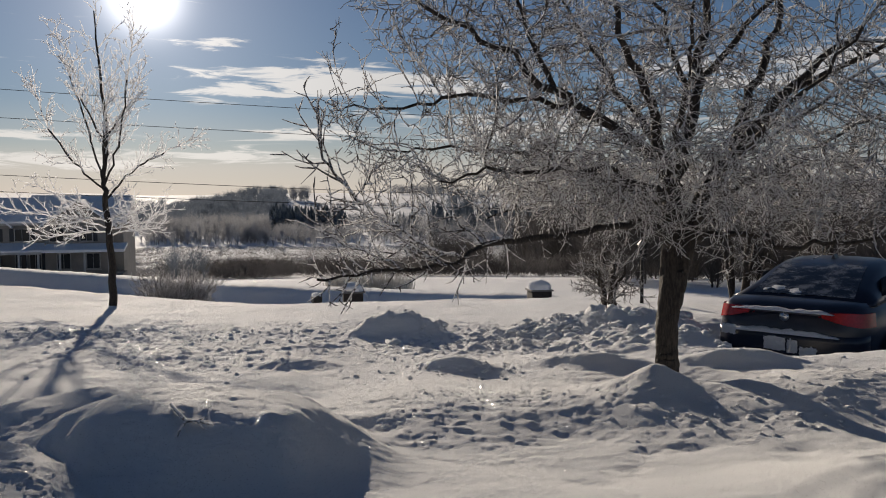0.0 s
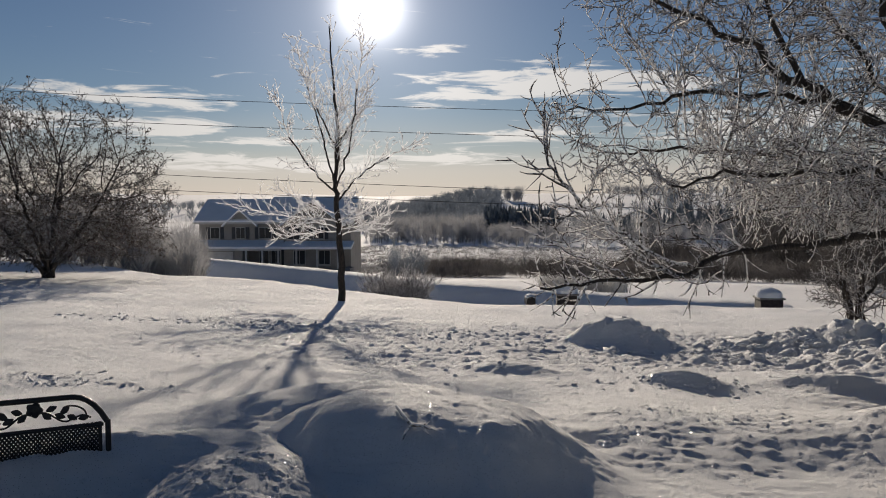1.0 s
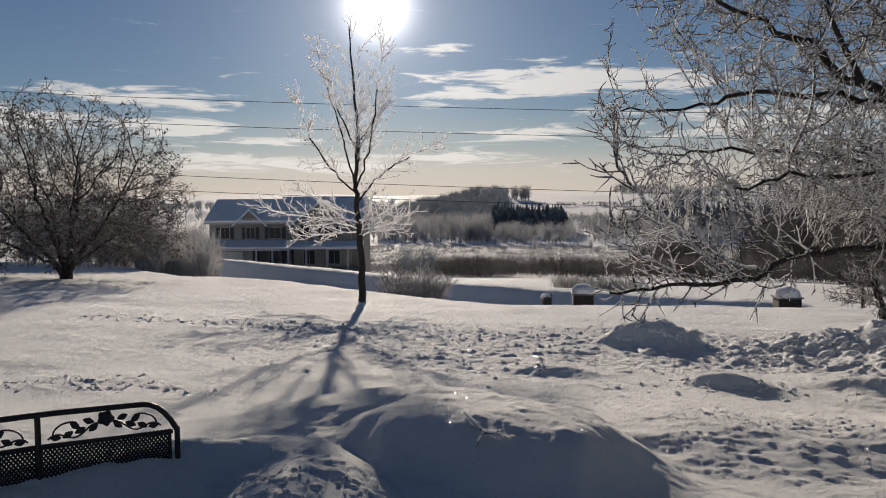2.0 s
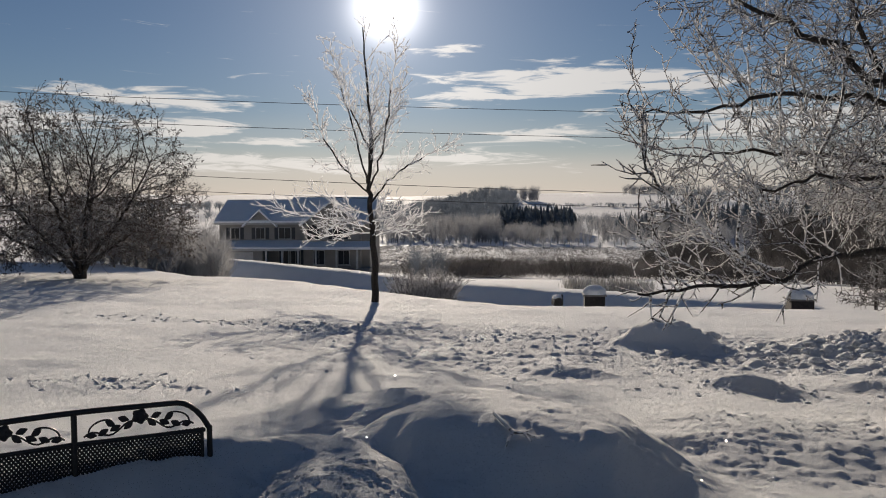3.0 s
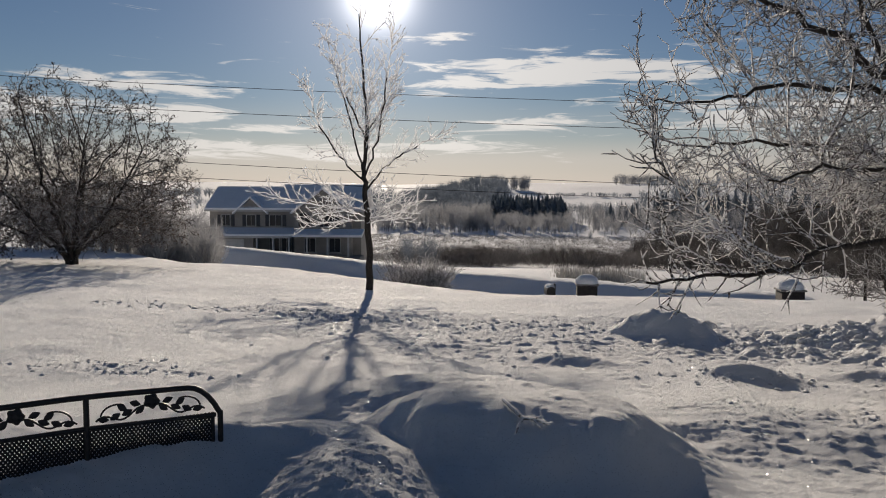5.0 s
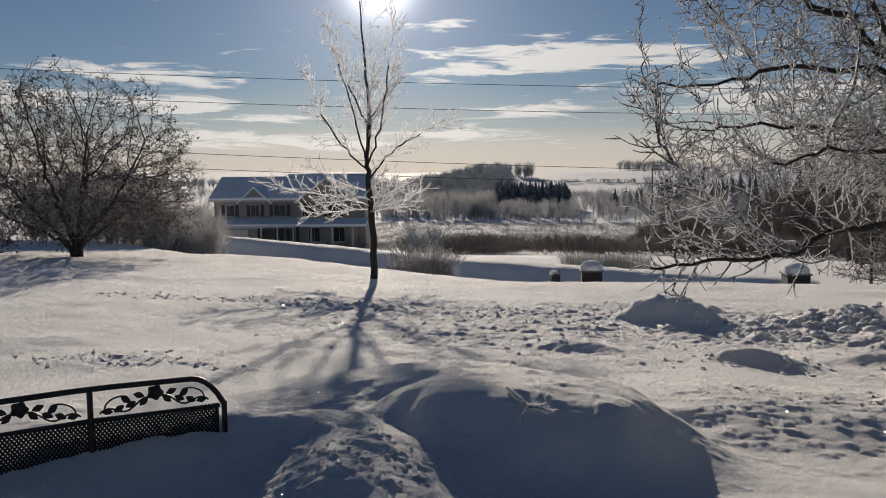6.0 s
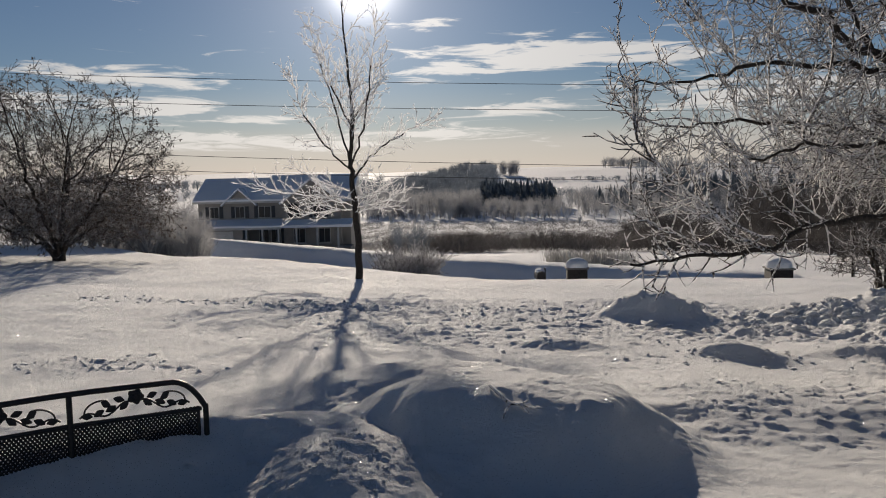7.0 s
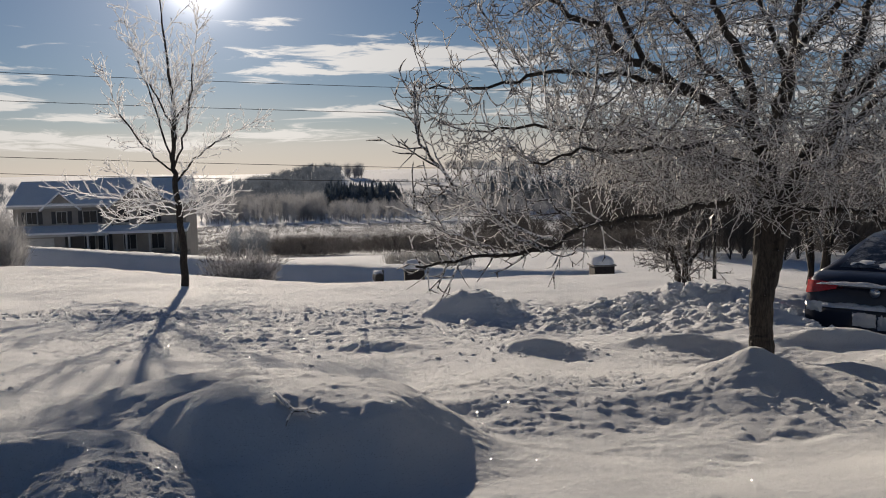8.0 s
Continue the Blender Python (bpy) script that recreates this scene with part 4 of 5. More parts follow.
    for k in (-1, 1):
        part("upper_roof", turn_bm(prism([(D / 2 + k * 3.2, 5.75), (D / 2, 7.35), (D / 2, 7.62), (D / 2 + k * 3.3, 5.98)], 7.2, L + 0.4), Matrix(((0, 1, 0, 0), (1, 0, 0, 0), (0, 0, 1, 0), (0, 0, 0, 1)))), SNOW, root, "raised roof under smooth snow")


farm_house()


# ---- road edge: pillars, mailbox, cables ----
def snow_cap(rx, ry, h, seed):
    bm = bmesh.new()
    bmesh.ops.create_icosphere(bm, subdivisions=4, radius=1.0)
    for v in bm.verts:
        d = v.co.copy()
        n = 1 + 0.05 * noise.noise(d * 2.5 + Vector((seed, 0, 0))) + 0.015 * noise.noise(d * 9)
        k = 1 / max(abs(d.x) ** 3 + abs(d.y) ** 3, 0.35) ** (1 / 3) if abs(d.z) < 0.9 else 1.0
        v.co = Vector((d.x * rx * n * min(k, 1.12), d.y * ry * n * min(k, 1.12), max(d.z, -0.06) * h * n))
    for f in bm.faces:
        f.smooth = True
    return bm


def pillar(x, y, w, seed):
    z = -1.44 if x < 0 else -1.55
    root = thing("gate_pillar", pose(x, y, z, 0, 0, 12), "dark square brick pillar with domed snow cap", "pillar", "pillars at the drive")
    h = w * 0.54
    core = part("shaft", boxbm(-w / 2, w / 2, -w / 2, w / 2, -0.6, h, bevel=0.012), BRICK_DARK, root)
    part("cap_stone", boxbm(-w * 0.58, w * 0.58, -w * 0.58, w * 0.58, h, h + 0.055, bevel=0.012), STONE, root)
    part("snow_cap", turn_bm(snow_cap(w * 0.56, w * 0.56, w * 0.46, seed), Matrix.Translation((0, 0, h + 0.055))), SNOW, root, "smooth dome of snow")


pillar(-4.32, 26.95, 0.68, 1)
pillar(2.24, 28.4, 0.72, 5)


def mailbox(x, y):
    z = at(x, y)
    root = thing("mailbox", pose(x, y, z + 0.22, 0, 0, 20) @ Matrix.Scale(1.5, 4), "small dark mailbox on a post, half buried in snow", "mailbox")
    part("post", boxbm(-0.035, 0.035, -0.035, 0.035, -0.45, 0.12, bevel=0.008), BRICK_DARK, root)
    pts = [(-0.10, 0.0), (0.10, 0.0), (0.10, 0.10)] + [(0.10 * math.cos(a), 0.10 + 0.10 * math.sin(a)) for a in np.linspace(0.2, math.pi - 0.2, 8)] + [(-0.10, 0.10)]
    part("box", turn_bm(prism(pts, -0.22, 0.22), Matrix.Translation((0, 0, 0.1))), IRON, root)
    part("flag", boxbm(0.10, 0.12, -0.1, 0.02, 0.2, 0.36), IRON, root)
    part("snow_cap", turn_bm(snow_cap(0.10, 0.22, 0.08, 3), Matrix.Translation((0, 0, 0.27))), SNOW, root)


mailbox(-5.62, 27.06)


def cable(a, b, sag, before, after):
    a, b = Vector(a), Vector(b)
    t = Tubes(5)
    pts = [a + (b - a) * u + Vector((0, 0, sag * (u - 0.5) ** 2 - sag * 0.25)) for u in np.linspace(-before, 1 + after, 40)]
    t.add(pts, [0.014] * 40)
    tagged(new("overhead_cable", t.mesh("overhead_cable", WIRE)), "thin black overhead cable across the sky", "cable", "overhead cables")


cable((-34.6, 31.37, 7.94), (-5.55, 40.79, 6.72), 0.4, 1.0, 2.0)
cable((-34.4, 31.4, 6.62), (-4.97, 40.89, 5.40), 0.4, 1.0, 2.0)
cable((-34.4, 31.5, 4.10), (-4.91, 40.73, 2.61), 0.4, 1.0, 2.0)
cable((-34.4, 31.4, 3.30), (-4.89, 40.69, 1.89), 0.4, 1.0, 2.0)


# ---- bench ----
def bench():
    root = thing("garden_bench", pose(-2.72, 3.116, -0.045, 0, 0, 180 + 47.2), "black iron garden bench buried in snow, rose scrollwork back", "bench")
    W, TOP, RAIL, LOW = 1.16, 1.195, 1.055, 0.62

    def tube_part(name, pts, r, label="", sides=8):
        t = Tubes(sides)
        t.add(pts, [r] * len(pts))
        return link_mesh(name, t.mesh(name, IRON), root, label)

    top = []
    for u in np.linspace(0, 1, 41):
        s = u * W
        e = min(s, W - s)
        z = TOP - 0.135 * max(0, 1 - e / 0.16) ** 2.4 - 0.012 * (1 - min(e / 0.5, 1))
        top.append((s, 0, z))
    tube_part("top_rail", top, 0.013, "curved black top rail dusted with frost")
    tube_part("mesh_rail", [(0.02, 0, RAIL - 0.012), (W / 2, 0, RAIL), (W - 0.02, 0, RAIL - 0.012)], 0.010)
    for s in (0.0, W):
        tube_part("end_post", [(s, 0, TOP - 0.135), (s, 0, 0.85), (s, -0.01, 0.40)], 0.013)
        tube_part("inner_post", [(s + (0.035 if s == 0 else -0.035), 0, RAIL), (s + (0.035 if s == 0 else -0.035), 0, 0.45)], 0.009)
    tube_part("middle_post", [(W / 2, 0, TOP - 0.002), (W / 2, 0, 0.45)], 0.013)
    # expanded-metal panels
    for x0, x1 in ((0.035, W / 2), (W / 2, W - 0.035)):
        t = Tubes(4)
        pitch, ht = 0.0175, RAIL - LOW
        n0 = int((ht * 0.75) / pitch) + 1
        for sgn in (1, -1):
            for k in range(-n0, int((x1 - x0) / pitch) + n0 + 1):
                xs, pts = x0 + k * pitch, []
                for z in (LOW, RAIL):
                    pts.append((xs + sgn * (z - LOW - ht / 2) * 0.75, z))
                (xa, za), (xb, zb) = pts
                # clip to the panel
                u0, u1 = 0.0, 1.0
                if xb != xa:
                    ua, ub = (x0 - xa) / (xb - xa), (x1 - xa) / (xb - xa)
                    u0, u1 = max(u0, min(ua, ub)), min(u1, max(ua, ub))
                if u1 - u0 > 0.02:
                    t.add([(xa + (xb - xa) * u, 0.002 * sgn, za + (zb - za) * u) for u in (u0, u1)], [0.0048, 0.0048])
        ob = link_mesh("mesh_panel", t.mesh("mesh_panel", IRON, False), root, "black diamond-mesh back panel")
        # rose with leaves on a vine
        cx = (x0 + x1) / 2
        bm = bmesh.new()
        bmesh.ops.create_icosphere(bm, subdivisions=3, radius=0.034)
        for v in bm.verts:
            a = math.atan2(v.co.z, v.co.x)
            rr = math.hypot(v.co.x, v.co.z)
            v.co *= 1 + 0.13 * math.sin(5 * a + rr * 120)
            v.co.y *= 0.45
        part("rose", turn_bm(bm, Matrix.Translation((cx, 0, 1.145))), IRON, root, "cast iron rose")
        for s in (-1, 1):
            vine = [(cx + s * q * 0.235, 0.0, 1.118 - 0.045 * q + 0.018 * math.sin(q * 9)) for q in np.linspace(0.05, 1, 14)]
            tube_part("vine", vine, 0.0045, sides=6)
            curl = [(cx + s * (0.165 + 0.05 * math.sin(a)), 0.0, 1.115 + 0.03 * math.cos(a) - 0.012 * a) for a in np.linspace(-1.2, 2.0, 12)]
            tube_part("vine", curl, 0.0042, sides=6)
            for lx, lz, ang in ((0.070, 1.142, 20), (0.105, 1.105, -25), (0.125, 1.128, 35), (0.155, 1.092, -30), (0.05, 1.11, -40), (0.205, 1.085, 10)):
                lb = bmesh.new()
                bmesh.ops.create_icosphere(lb, subdivisions=2, radius=1.0)
                for v in lb.verts:
                    w = (1 - abs(v.co.x) ** 1.6)
                    v.co = Vector((v.co.x * 0.026, v.co.y * 0.005, v.co.z * 0.0155 * (0.35 + 0.65 * w)))
                part("leaf", turn_bm(lb, Matrix.Translation((cx + s * lx, 0, lz)) @ Matrix.Rotation(radians(-ang * s), 4, "Y")), IRON, root)
    # seat, arms and legs under the drift
    part("seat", boxbm(0.02, W - 0.02, 0.04, 0.48, 0.30, 0.325, bevel=0.01), IRON, root)
    for s in (0.02, W - 0.02):
        tube_part("front_leg", [(s, 0.46, -0.05), (s, 0.46, 0.31)], 0.014)
        tube_part("rear_leg", [(s, 0.02, -0.05), (s, 0.0, 0.42)], 0.014)


bench()


# ---- fallen stick on the drift ----
STICK = ((-1.49, 3.73, 0.0), (-1.415, 3.62, 0.012), (-1.35, 3.555, 0.018), (-1.30, 3.56, 0.018), (-1.225, 3.56, 0.012))


def stick():
    def on(x, y, up):
        return (x, y, at(x, y) + up + 0.012)
    w = Tubes(7)
    a = [on(*q) for q in STICK]
    w.add(a, [0.009, 0.0095, 0.008, 0.007, 0.004])
    (x1, y1, _), (x2, y2, _), (x3, y3, _) = STICK[2], STICK[3], STICK[4]
    w.add([a[2], on(x1 - 0.012, y1 - 0.035, 0.012), on(x1 - 0.02, y1 - 0.075, 0.0)], [0.007, 0.006, 0.004])
    w.add([a[3], on(x2 + 0.03, y2 + 0.035, 0.02)], [0.005, 0.003])
    w.add([a[3], on(x2 + 0.045, y2 - 0.035, 0.008)], [0.005, 0.003])
    tagged(new("fallen_stick", w.mesh("fallen_stick", RIME_BRANCH)), "thin forked stick frosted white, lying on the snow", "stick")


stick()


# ---- thrown clods of snow ----
def clods(name, spots, label, seed):
    rs = np.random.RandomState(seed)
    shapes = []
    for k in range(6):
        bm = bmesh.new()
        bmesh.ops.create_icosphere(bm, subdivisions=2, radius=1.0)
        vs = np.array([v.co * (1 + 0.55 * noise.noise(v.co * 1.3 + Vector((k * 7, 0, 0))) + 0.25 * noise.noise(v.co * 3.1 + Vector((0, k * 5, 0)))) for v in bm.verts])
        bm.verts.index_update()
        fs = np.array([[v.index for v in f.verts] for f in bm.faces])
        bm.free()
        shapes.append((vs, fs))
    V, F, n = [], [], 0
    zz = land(spots[:, 0], spots[:, 1])
    for i, (x, y, size) in enumerate(spots):
        vs, fs = shapes[rs.randint(6)]
        a = rs.rand() * 6.28
        c, s2 = math.cos(a), math.sin(a)
        w = vs * np.array([rs.uniform(0.8, 1.3), rs.uniform(0.8, 1.3), rs.uniform(0.55, 0.9)]) * size
        V.append(np.stack((w[:, 0] * c - w[:, 1] * s2 + x, w[:, 0] * s2 + w[:, 1] * c + y, w[:, 2] + zz[i] + 0.05 * size), 1))
        F.append(fs + n)
        n += len(vs)
    F = np.concatenate(F)
    me = mesh_from(name, np.concatenate(V), F.ravel(), np.full(len(F), 3), SNOW)
    tagged(new(name, me), label, "snow", kind="stuff")


def clod_field(rs, n, cx, cy, sx, sy, lo, hi):
    return np.stack((rs.normal(cx, sx, n), rs.normal(cy, sy, n), lo + (hi - lo) * rs.rand(n) ** 2.5), 1)


rs = np.random.RandomState(3)
clods("snow_clods", np.vstack((clod_field(rs, 330, 1.7, 10.2, 0.9, 0.45, 0.02, 0.085), clod_field(rs, 160, 0.6, 9.4, 0.9, 0.4, 0.012, 0.045), clod_field(rs, 50, 2.3, 9.1, 0.5, 0.4, 0.03, 0.11),
                               clod_field(rs, 60, 2.7, 5.6, 0.6, 0.35, 0.010, 0.035), clod_field(rs, 70, 2.0, 5.0, 0.5, 0.2, 0.008, 0.03), clod_field(rs, 170, -1.95, 3.0, 0.30, 0.25, 0.004, 0.014),
                               clod_field(rs, 420, -1.5, 8.6, 2.4, 1.3, 0.006, 0.022), clod_field(rs, 300, -6.3, 10.4, 1.8, 0.25, 0.010, 0.036), clod_field(rs, 120, -5.3, 5.35, 0.7, 0.18, 0.006, 0.022),
                               clod_field(rs, 200, 0.2, 5.6, 0.9, 0.35, 0.004, 0.012), clod_field(rs, 60, -0.02, 7.05, 0.3, 0.2, 0.008, 0.028), np.array([[-0.99, 9.18, 0.09], [0.55, 8.9, 0.07]]))),
      "broken clods of snow thrown up beside the drive", 9)


# ---- parked car ----
PAINT = plain("navy_paint", (0.010, 0.013, 0.026), (0.014, 0.018, 0.034), 2, 0.28, bumpy=0, spec=0.6)
RED_LENS = plain("red_lens", (0.30, 0.012, 0.012), (0.42, 0.02, 0.018), 30, 0.15, bumpy=0.05, spec=0.6)
RUBBER = plain("rubber", (0.012, 0.012, 0.012), (0.022, 0.022, 0.022), 20, 0.85, bumpy=0.2)
CHROME = plain("chrome", (0.45, 0.46, 0.48), (0.55, 0.56, 0.58), 20, 0.2, metal=1.0, bumpy=0)
ALLOY = plain("alloy", (0.30, 0.31, 0.32), (0.38, 0.39, 0.4), 20, 0.35, metal=0.9, bumpy=0)
PLATE = plain("plate_white", (0.55, 0.56, 0.58), (0.66, 0.67, 0.68), 10, 0.5, bumpy=0)
BARS = plain("plate_ink", (0.03, 0.04, 0.10), (0.05, 0.06, 0.12), 10, 0.5, bumpy=0)


def frosted_glass():
    m, t, b = material("frosted_glass")
    v = space(t, (1, 1, 3.0))
    k = mth(t, "ADD", mth(t, "MULTIPLY", noise_tex(t, v, 4, 5, 0.6), 0.7), mth(t, "MULTIPLY", noise_tex(t, v, 45, 4, 0.7), 0.3))
    f = ramp(t, k, ((0.46, 0.0), (0.66, 0.45)))
    put(t, mixc(t, f, (0.012, 0.015, 0.020), (0.5, 0.52, 0.55)), b.inputs["Base Color"])
    put(t, mth(t, "ADD", 0.1, mth(t, "MULTIPLY", f, 0.8)), b.inputs["Roughness"])
    return m


FROST_GLASS = frosted_glass()


def loft(rings, close=True):
    bm = bmesh.new()
    rows = [[bm.verts.new(p) for p in ring] for ring in rings]
    n = len(rows[0])
    for a, b in zip(rows, rows[1:]):
        for i in range(n - (0 if close else 1)):
            j = (i + 1) % n
            bm.faces.new((a[i], a[j], b[j], b[i]))
    if close:
        bm.faces.new(rows[0][::-1]), bm.faces.new(rows[-1])
    bmesh.ops.recalc_face_normals(bm, faces=bm.faces)
    for f in bm.faces:
        f.smooth = True
    return bm


def car():
    """Saloon; y runs from the tail to the nose, x to its right side."""
    root = thing("parked_car", pose(3.65, 9.43, -0.22, 0, 0, -39.8), "dark navy saloon with red tail lights, dusted with snow", "car")
    st = [(0.00, 0.60, 0.34, 0.70), (0.05, 0.74, 0.28, 0.93), (0.14, 0.82, 0.24, 1.01), (0.35, 0.87, 0.22, 1.045), (0.8, 0.905, 0.21, 1.03), (1.6, 0.925, 0.20, 1.00), (2.6, 0.925, 0.20, 0.98), (3.4, 0.92, 0.20, 0.95), (4.1, 0.89, 0.22, 0.86), (4.6, 0.80, 0.25, 0.74), (4.83, 0.60, 0.30, 0.60)]
    rings = []
    for y, w, lo, hi in st:
        prof = [(-0.82, 0.0), (-0.97, 0.10), (-1.0, 0.30), (-1.0, 0.55), (-0.985, 0.75), (-0.93, 0.92), (-0.84, 0.985), (-0.45, 1.0)]
        prof = prof + [(-a, b) for a, b in prof[::-1]]
        rings.append([(a * w, y, lo + b * (hi - lo)) for a, b in prof])
    body = part("body", loft(rings), PAINT, root, "glossy dark navy bodywork")
    # cabin: belt at the bottom, roof at the top
    cab = [(0.52, 0.70, 1.0, 1.03), (0.9, 0.68, 0.99, 1.19), (1.35, 0.655, 0.98, 1.36), (1.75, 0.64, 0.98, 1.44), (2.3, 0.63, 0.97, 1.465), (2.8, 0.635, 0.96, 1.42), (3.3, 0.67, 0.94, 1.20), (3.75, 0.72, 0.92, 0.97)]
    rings = []
    for y, w, lo, hi in cab:
        prof = [(-1.14, 0.0), (-1.10, 0.4), (-1.02, 0.75), (-0.90, 0.94), (-0.6, 0.99), (-0.2, 1.0)]
        prof = prof + [(-a, b) for a, b in prof[::-1]]
        rings.append([(a * w * (1.0 + 0.06 * (1 - b)), y, lo + b * (hi - lo)) for a, b in prof])
    part("cabin", loft(rings), PAINT, root)
    # rear glass, slightly proud of the cabin slope
    def slope(y):
        return float(np.interp(y, [c[0] for c in cab], [c[3] for c in cab]))
    bm = bmesh.new()
    rows = []
    for y in np.linspace(0.60, 1.52, 9):
        w = 0.60 - 0.10 * (y - 0.6)
        rows.append([bm.verts.new((w * s, y - 0.012, slope(y) + 0.010 - 0.012 * abs(s) ** 2)) for s in np.linspace(-1, 1, 9)])
    for a, b in zip(rows, rows[1:]):
        for i in range(8):
            f = bm.faces.new((a[i], a[i + 1], b[i + 1], b[i]))
            f.smooth = True
    part("rear_window", bm, FROST_GLASS, root, "dark rear window streaked with frost")
    for s in (-1, 1):
        part("side_window", loft([[(s * 0.765, 1.1, 1.06), (s * 0.72, 1.3, 1.27), (s * 0.70, 2.6, 1.33), (s * 0.765, 3.2, 1.06)], [(s * 0.775, 1.1, 1.06), (s * 0.73, 1.3, 1.27), (s * 0.71, 2.6, 1.33), (s * 0.775, 3.2, 1.06)]]), DARK_PANE, root)
        # wrap-round lamp
        def lamp(zl, zh, grow):
            ring = []
            for x, y in ((0.40, 0.005), (0.55, 0.015), (0.68, 0.04), (0.79, 0.11), (0.855, 0.28), (0.875, 0.42)):
                ring.append((x, y))
            lo = [(s * (x + grow), y - grow, zl + 0.10 * (1 - (x - 0.4) / 0.475) ** 1.5) for x, y in ring]
            hi = [(s * (x + grow - 0.02), y - grow + 0.02, zh - 0.10 * abs(x - 0.68) ** 1.3) for x, y in ring]
            return [lo, hi]
        lo, hi = lamp(0.78, 0.95, 0.018)
        li, hi2 = lamp(0.78, 0.95, -0.03)
        bm = loft([lo, hi], False)
        rows = [[bm.verts.new(p) for p in r] for r in (hi, hi2, li, lo)]
        for a, b in zip(rows, rows[1:]):
            for i in range(5):
                bm.faces.new((a[i], a[i + 1], b[i + 1], b[i]))
        part("tail_light", bm, RED_LENS, root, "red wrap-round tail light")
        part("exhaust", turn_bm(loft([[(0.045 * math.cos(a), y, 0.03 * math.sin(a)) for a in np.linspace(0, 6.28, 12, endpoint=False)] for y in (0, 0.2)]), Matrix.Translation((s * 0.55, 0.0, 0.33))), CHROME, root)
        part("mirror", boxbm(s * 0.95 - 0.08, s * 0.95 + 0.08, 3.0, 3.12, 1.0, 1.13, bevel=0.03), PAINT, root)
    part("trim_strip", boxbm(-0.40, 0.40, -0.012, 0.03, 0.90, 0.925, bevel=0.006), PAINT, root)
    badge = loft([[(0.055 * math.cos(a), y, 0.055 * math.sin(a)) for a in np.linspace(0, 6.28, 20, endpoint=False)] for y in (-0.03, 0.04)])
    part("badge", turn_bm(badge, Matrix.Translation((0, 0.01, 0.86))), CHROME, root, "round chrome badge")
    plate = part("number_plate", boxbm(-0.16, 0.16, -0.03, 0.0, 0.50, 0.66, bevel=0.004), PLATE, root)
    for i in range(6):
        part("bar", boxbm(-0.125 + i * 0.044, -0.095 + i * 0.044, -0.034, -0.029, 0.545, 0.615), BARS, plate)
    part("bumper", loft([[(x, y, z) for x, y in ((-0.86, 0.30), (-0.80, 0.06), (-0.6, -0.02), (0, -0.045), (0.6, -0.02), (0.80, 0.06), (0.86, 0.30))] + [(x, y + 0.08, z) for x, y in ((0.84, 0.30), (0.6, 0.10), (0, 0.10), (-0.6, 0.10), (-0.84, 0.30))] for z in (0.33, 0.45, 0.60, 0.68)]), PAINT, root)
    for y in (0.98, 3.83):
        for s in (-1, 1):
            def disc(r, x0, x1):
                return loft([[(x, r * math.cos(a), r * math.sin(a)) for a in np.linspace(0, 6.28, 28, endpoint=False)] for x in (x0, x1)])
            w = part("wheel", turn_bm(disc(0.33, -0.11, 0.11), Matrix.Translation((s * 0.84, y, 0.33))), RUBBER, root, "black tyre")
            part("rim", turn_bm(disc(0.225, -0.10, 0.125 if s > 0 else 0.10) if s > 0 else disc(0.225, -0.125, 0.10), Matrix.Translation((s * 0.84, y, 0.33))), ALLOY, w)
    # crusts of snow left on ledges and glass
    def crust(x0, x1, y0, y1, z, h, seed, slopey=0.0):
        bm = bmesh.new()
        nx, ny = 26, 6
        rows = []
        for i in range(nx + 1):
            row = []
            for j in range(ny + 1):
                u, v = i / nx, j / ny
                e = min(u, 1 - u, v, 1 - v) * 4
                x = x0 + (x1 - x0) * u
                y = y0 + (y1 - y0) * v + 0.03 * noise.noise(Vector((x * 6, seed, j * 0.2)))
                row.append(bm.verts.new((x, y, z + slopey * v + h * (min(1, e) ** 0.5) * (0.6 + 0.6 * noise.noise(Vector((x * 7, v * 3, seed)))) - 0.004)))
            rows.append(row)
        for a, b in zip(rows, rows[1:]):
            for i in range(ny):
                f = bm.faces.new((a[i], a[i + 1], b[i + 1], b[i]))
                f.smooth = True
        bmesh.ops.recalc_face_normals(bm, faces=bm.faces)
        return bm
    part("snow_crust", crust(-0.66, 0.62, -0.085, 0.05, 0.665, 0.075, 3), SNOW, root, "crust of snow on the bumper")
    part("snow_crust", crust(-0.64, 0.55, -0.03, 0.09, 0.925, 0.055, 8), SNOW, root)
    part("snow_crust", crust(-0.5, 0.1, 0.60, 0.80, slope(0.6) + 0.006, 0.02, 12, slope(0.8) - slope(0.6)), SNOW, root)
    def stuck(x0, x1, z0, z1, seed):
        """A ragged patch of snow stuck to an upright face."""
        bm = bmesh.new()
        rows = []
        for i in range(15):
            row = []
            for j in range(9):
                u, v = i / 14, j / 8
                x, zz = x0 + (x1 - x0) * u, z0 + (z1 - z0) * v
                edge = min(u, 1 - u, v, 1 - v) * 5
                x += 0.02 * noise.noise(Vector((u * 4, v * 6, seed)))
                zz += 0.03 * noise.noise(Vector((u * 5, seed, v * 3)))
                row.append(bm.verts.new((x, -0.052 - 0.03 * min(1, edge) * (0.6 + 0.5 * noise.noise(Vector((u * 6, v * 6, seed + 3)))), zz)))
            rows.append(row)
        for a, b in zip(rows, rows[1:]):
            for i in range(8):
                f = bm.faces.new((a[i], a[i + 1], b[i + 1], b[i]))
                f.smooth = True
        bmesh.ops.recalc_face_normals(bm, faces=bm.faces)
        return bm
    part("snow_crust", stuck(-0.22, 0.03, 0.46, 0.62, 21), SNOW, root, "snow stuck over the number plate")
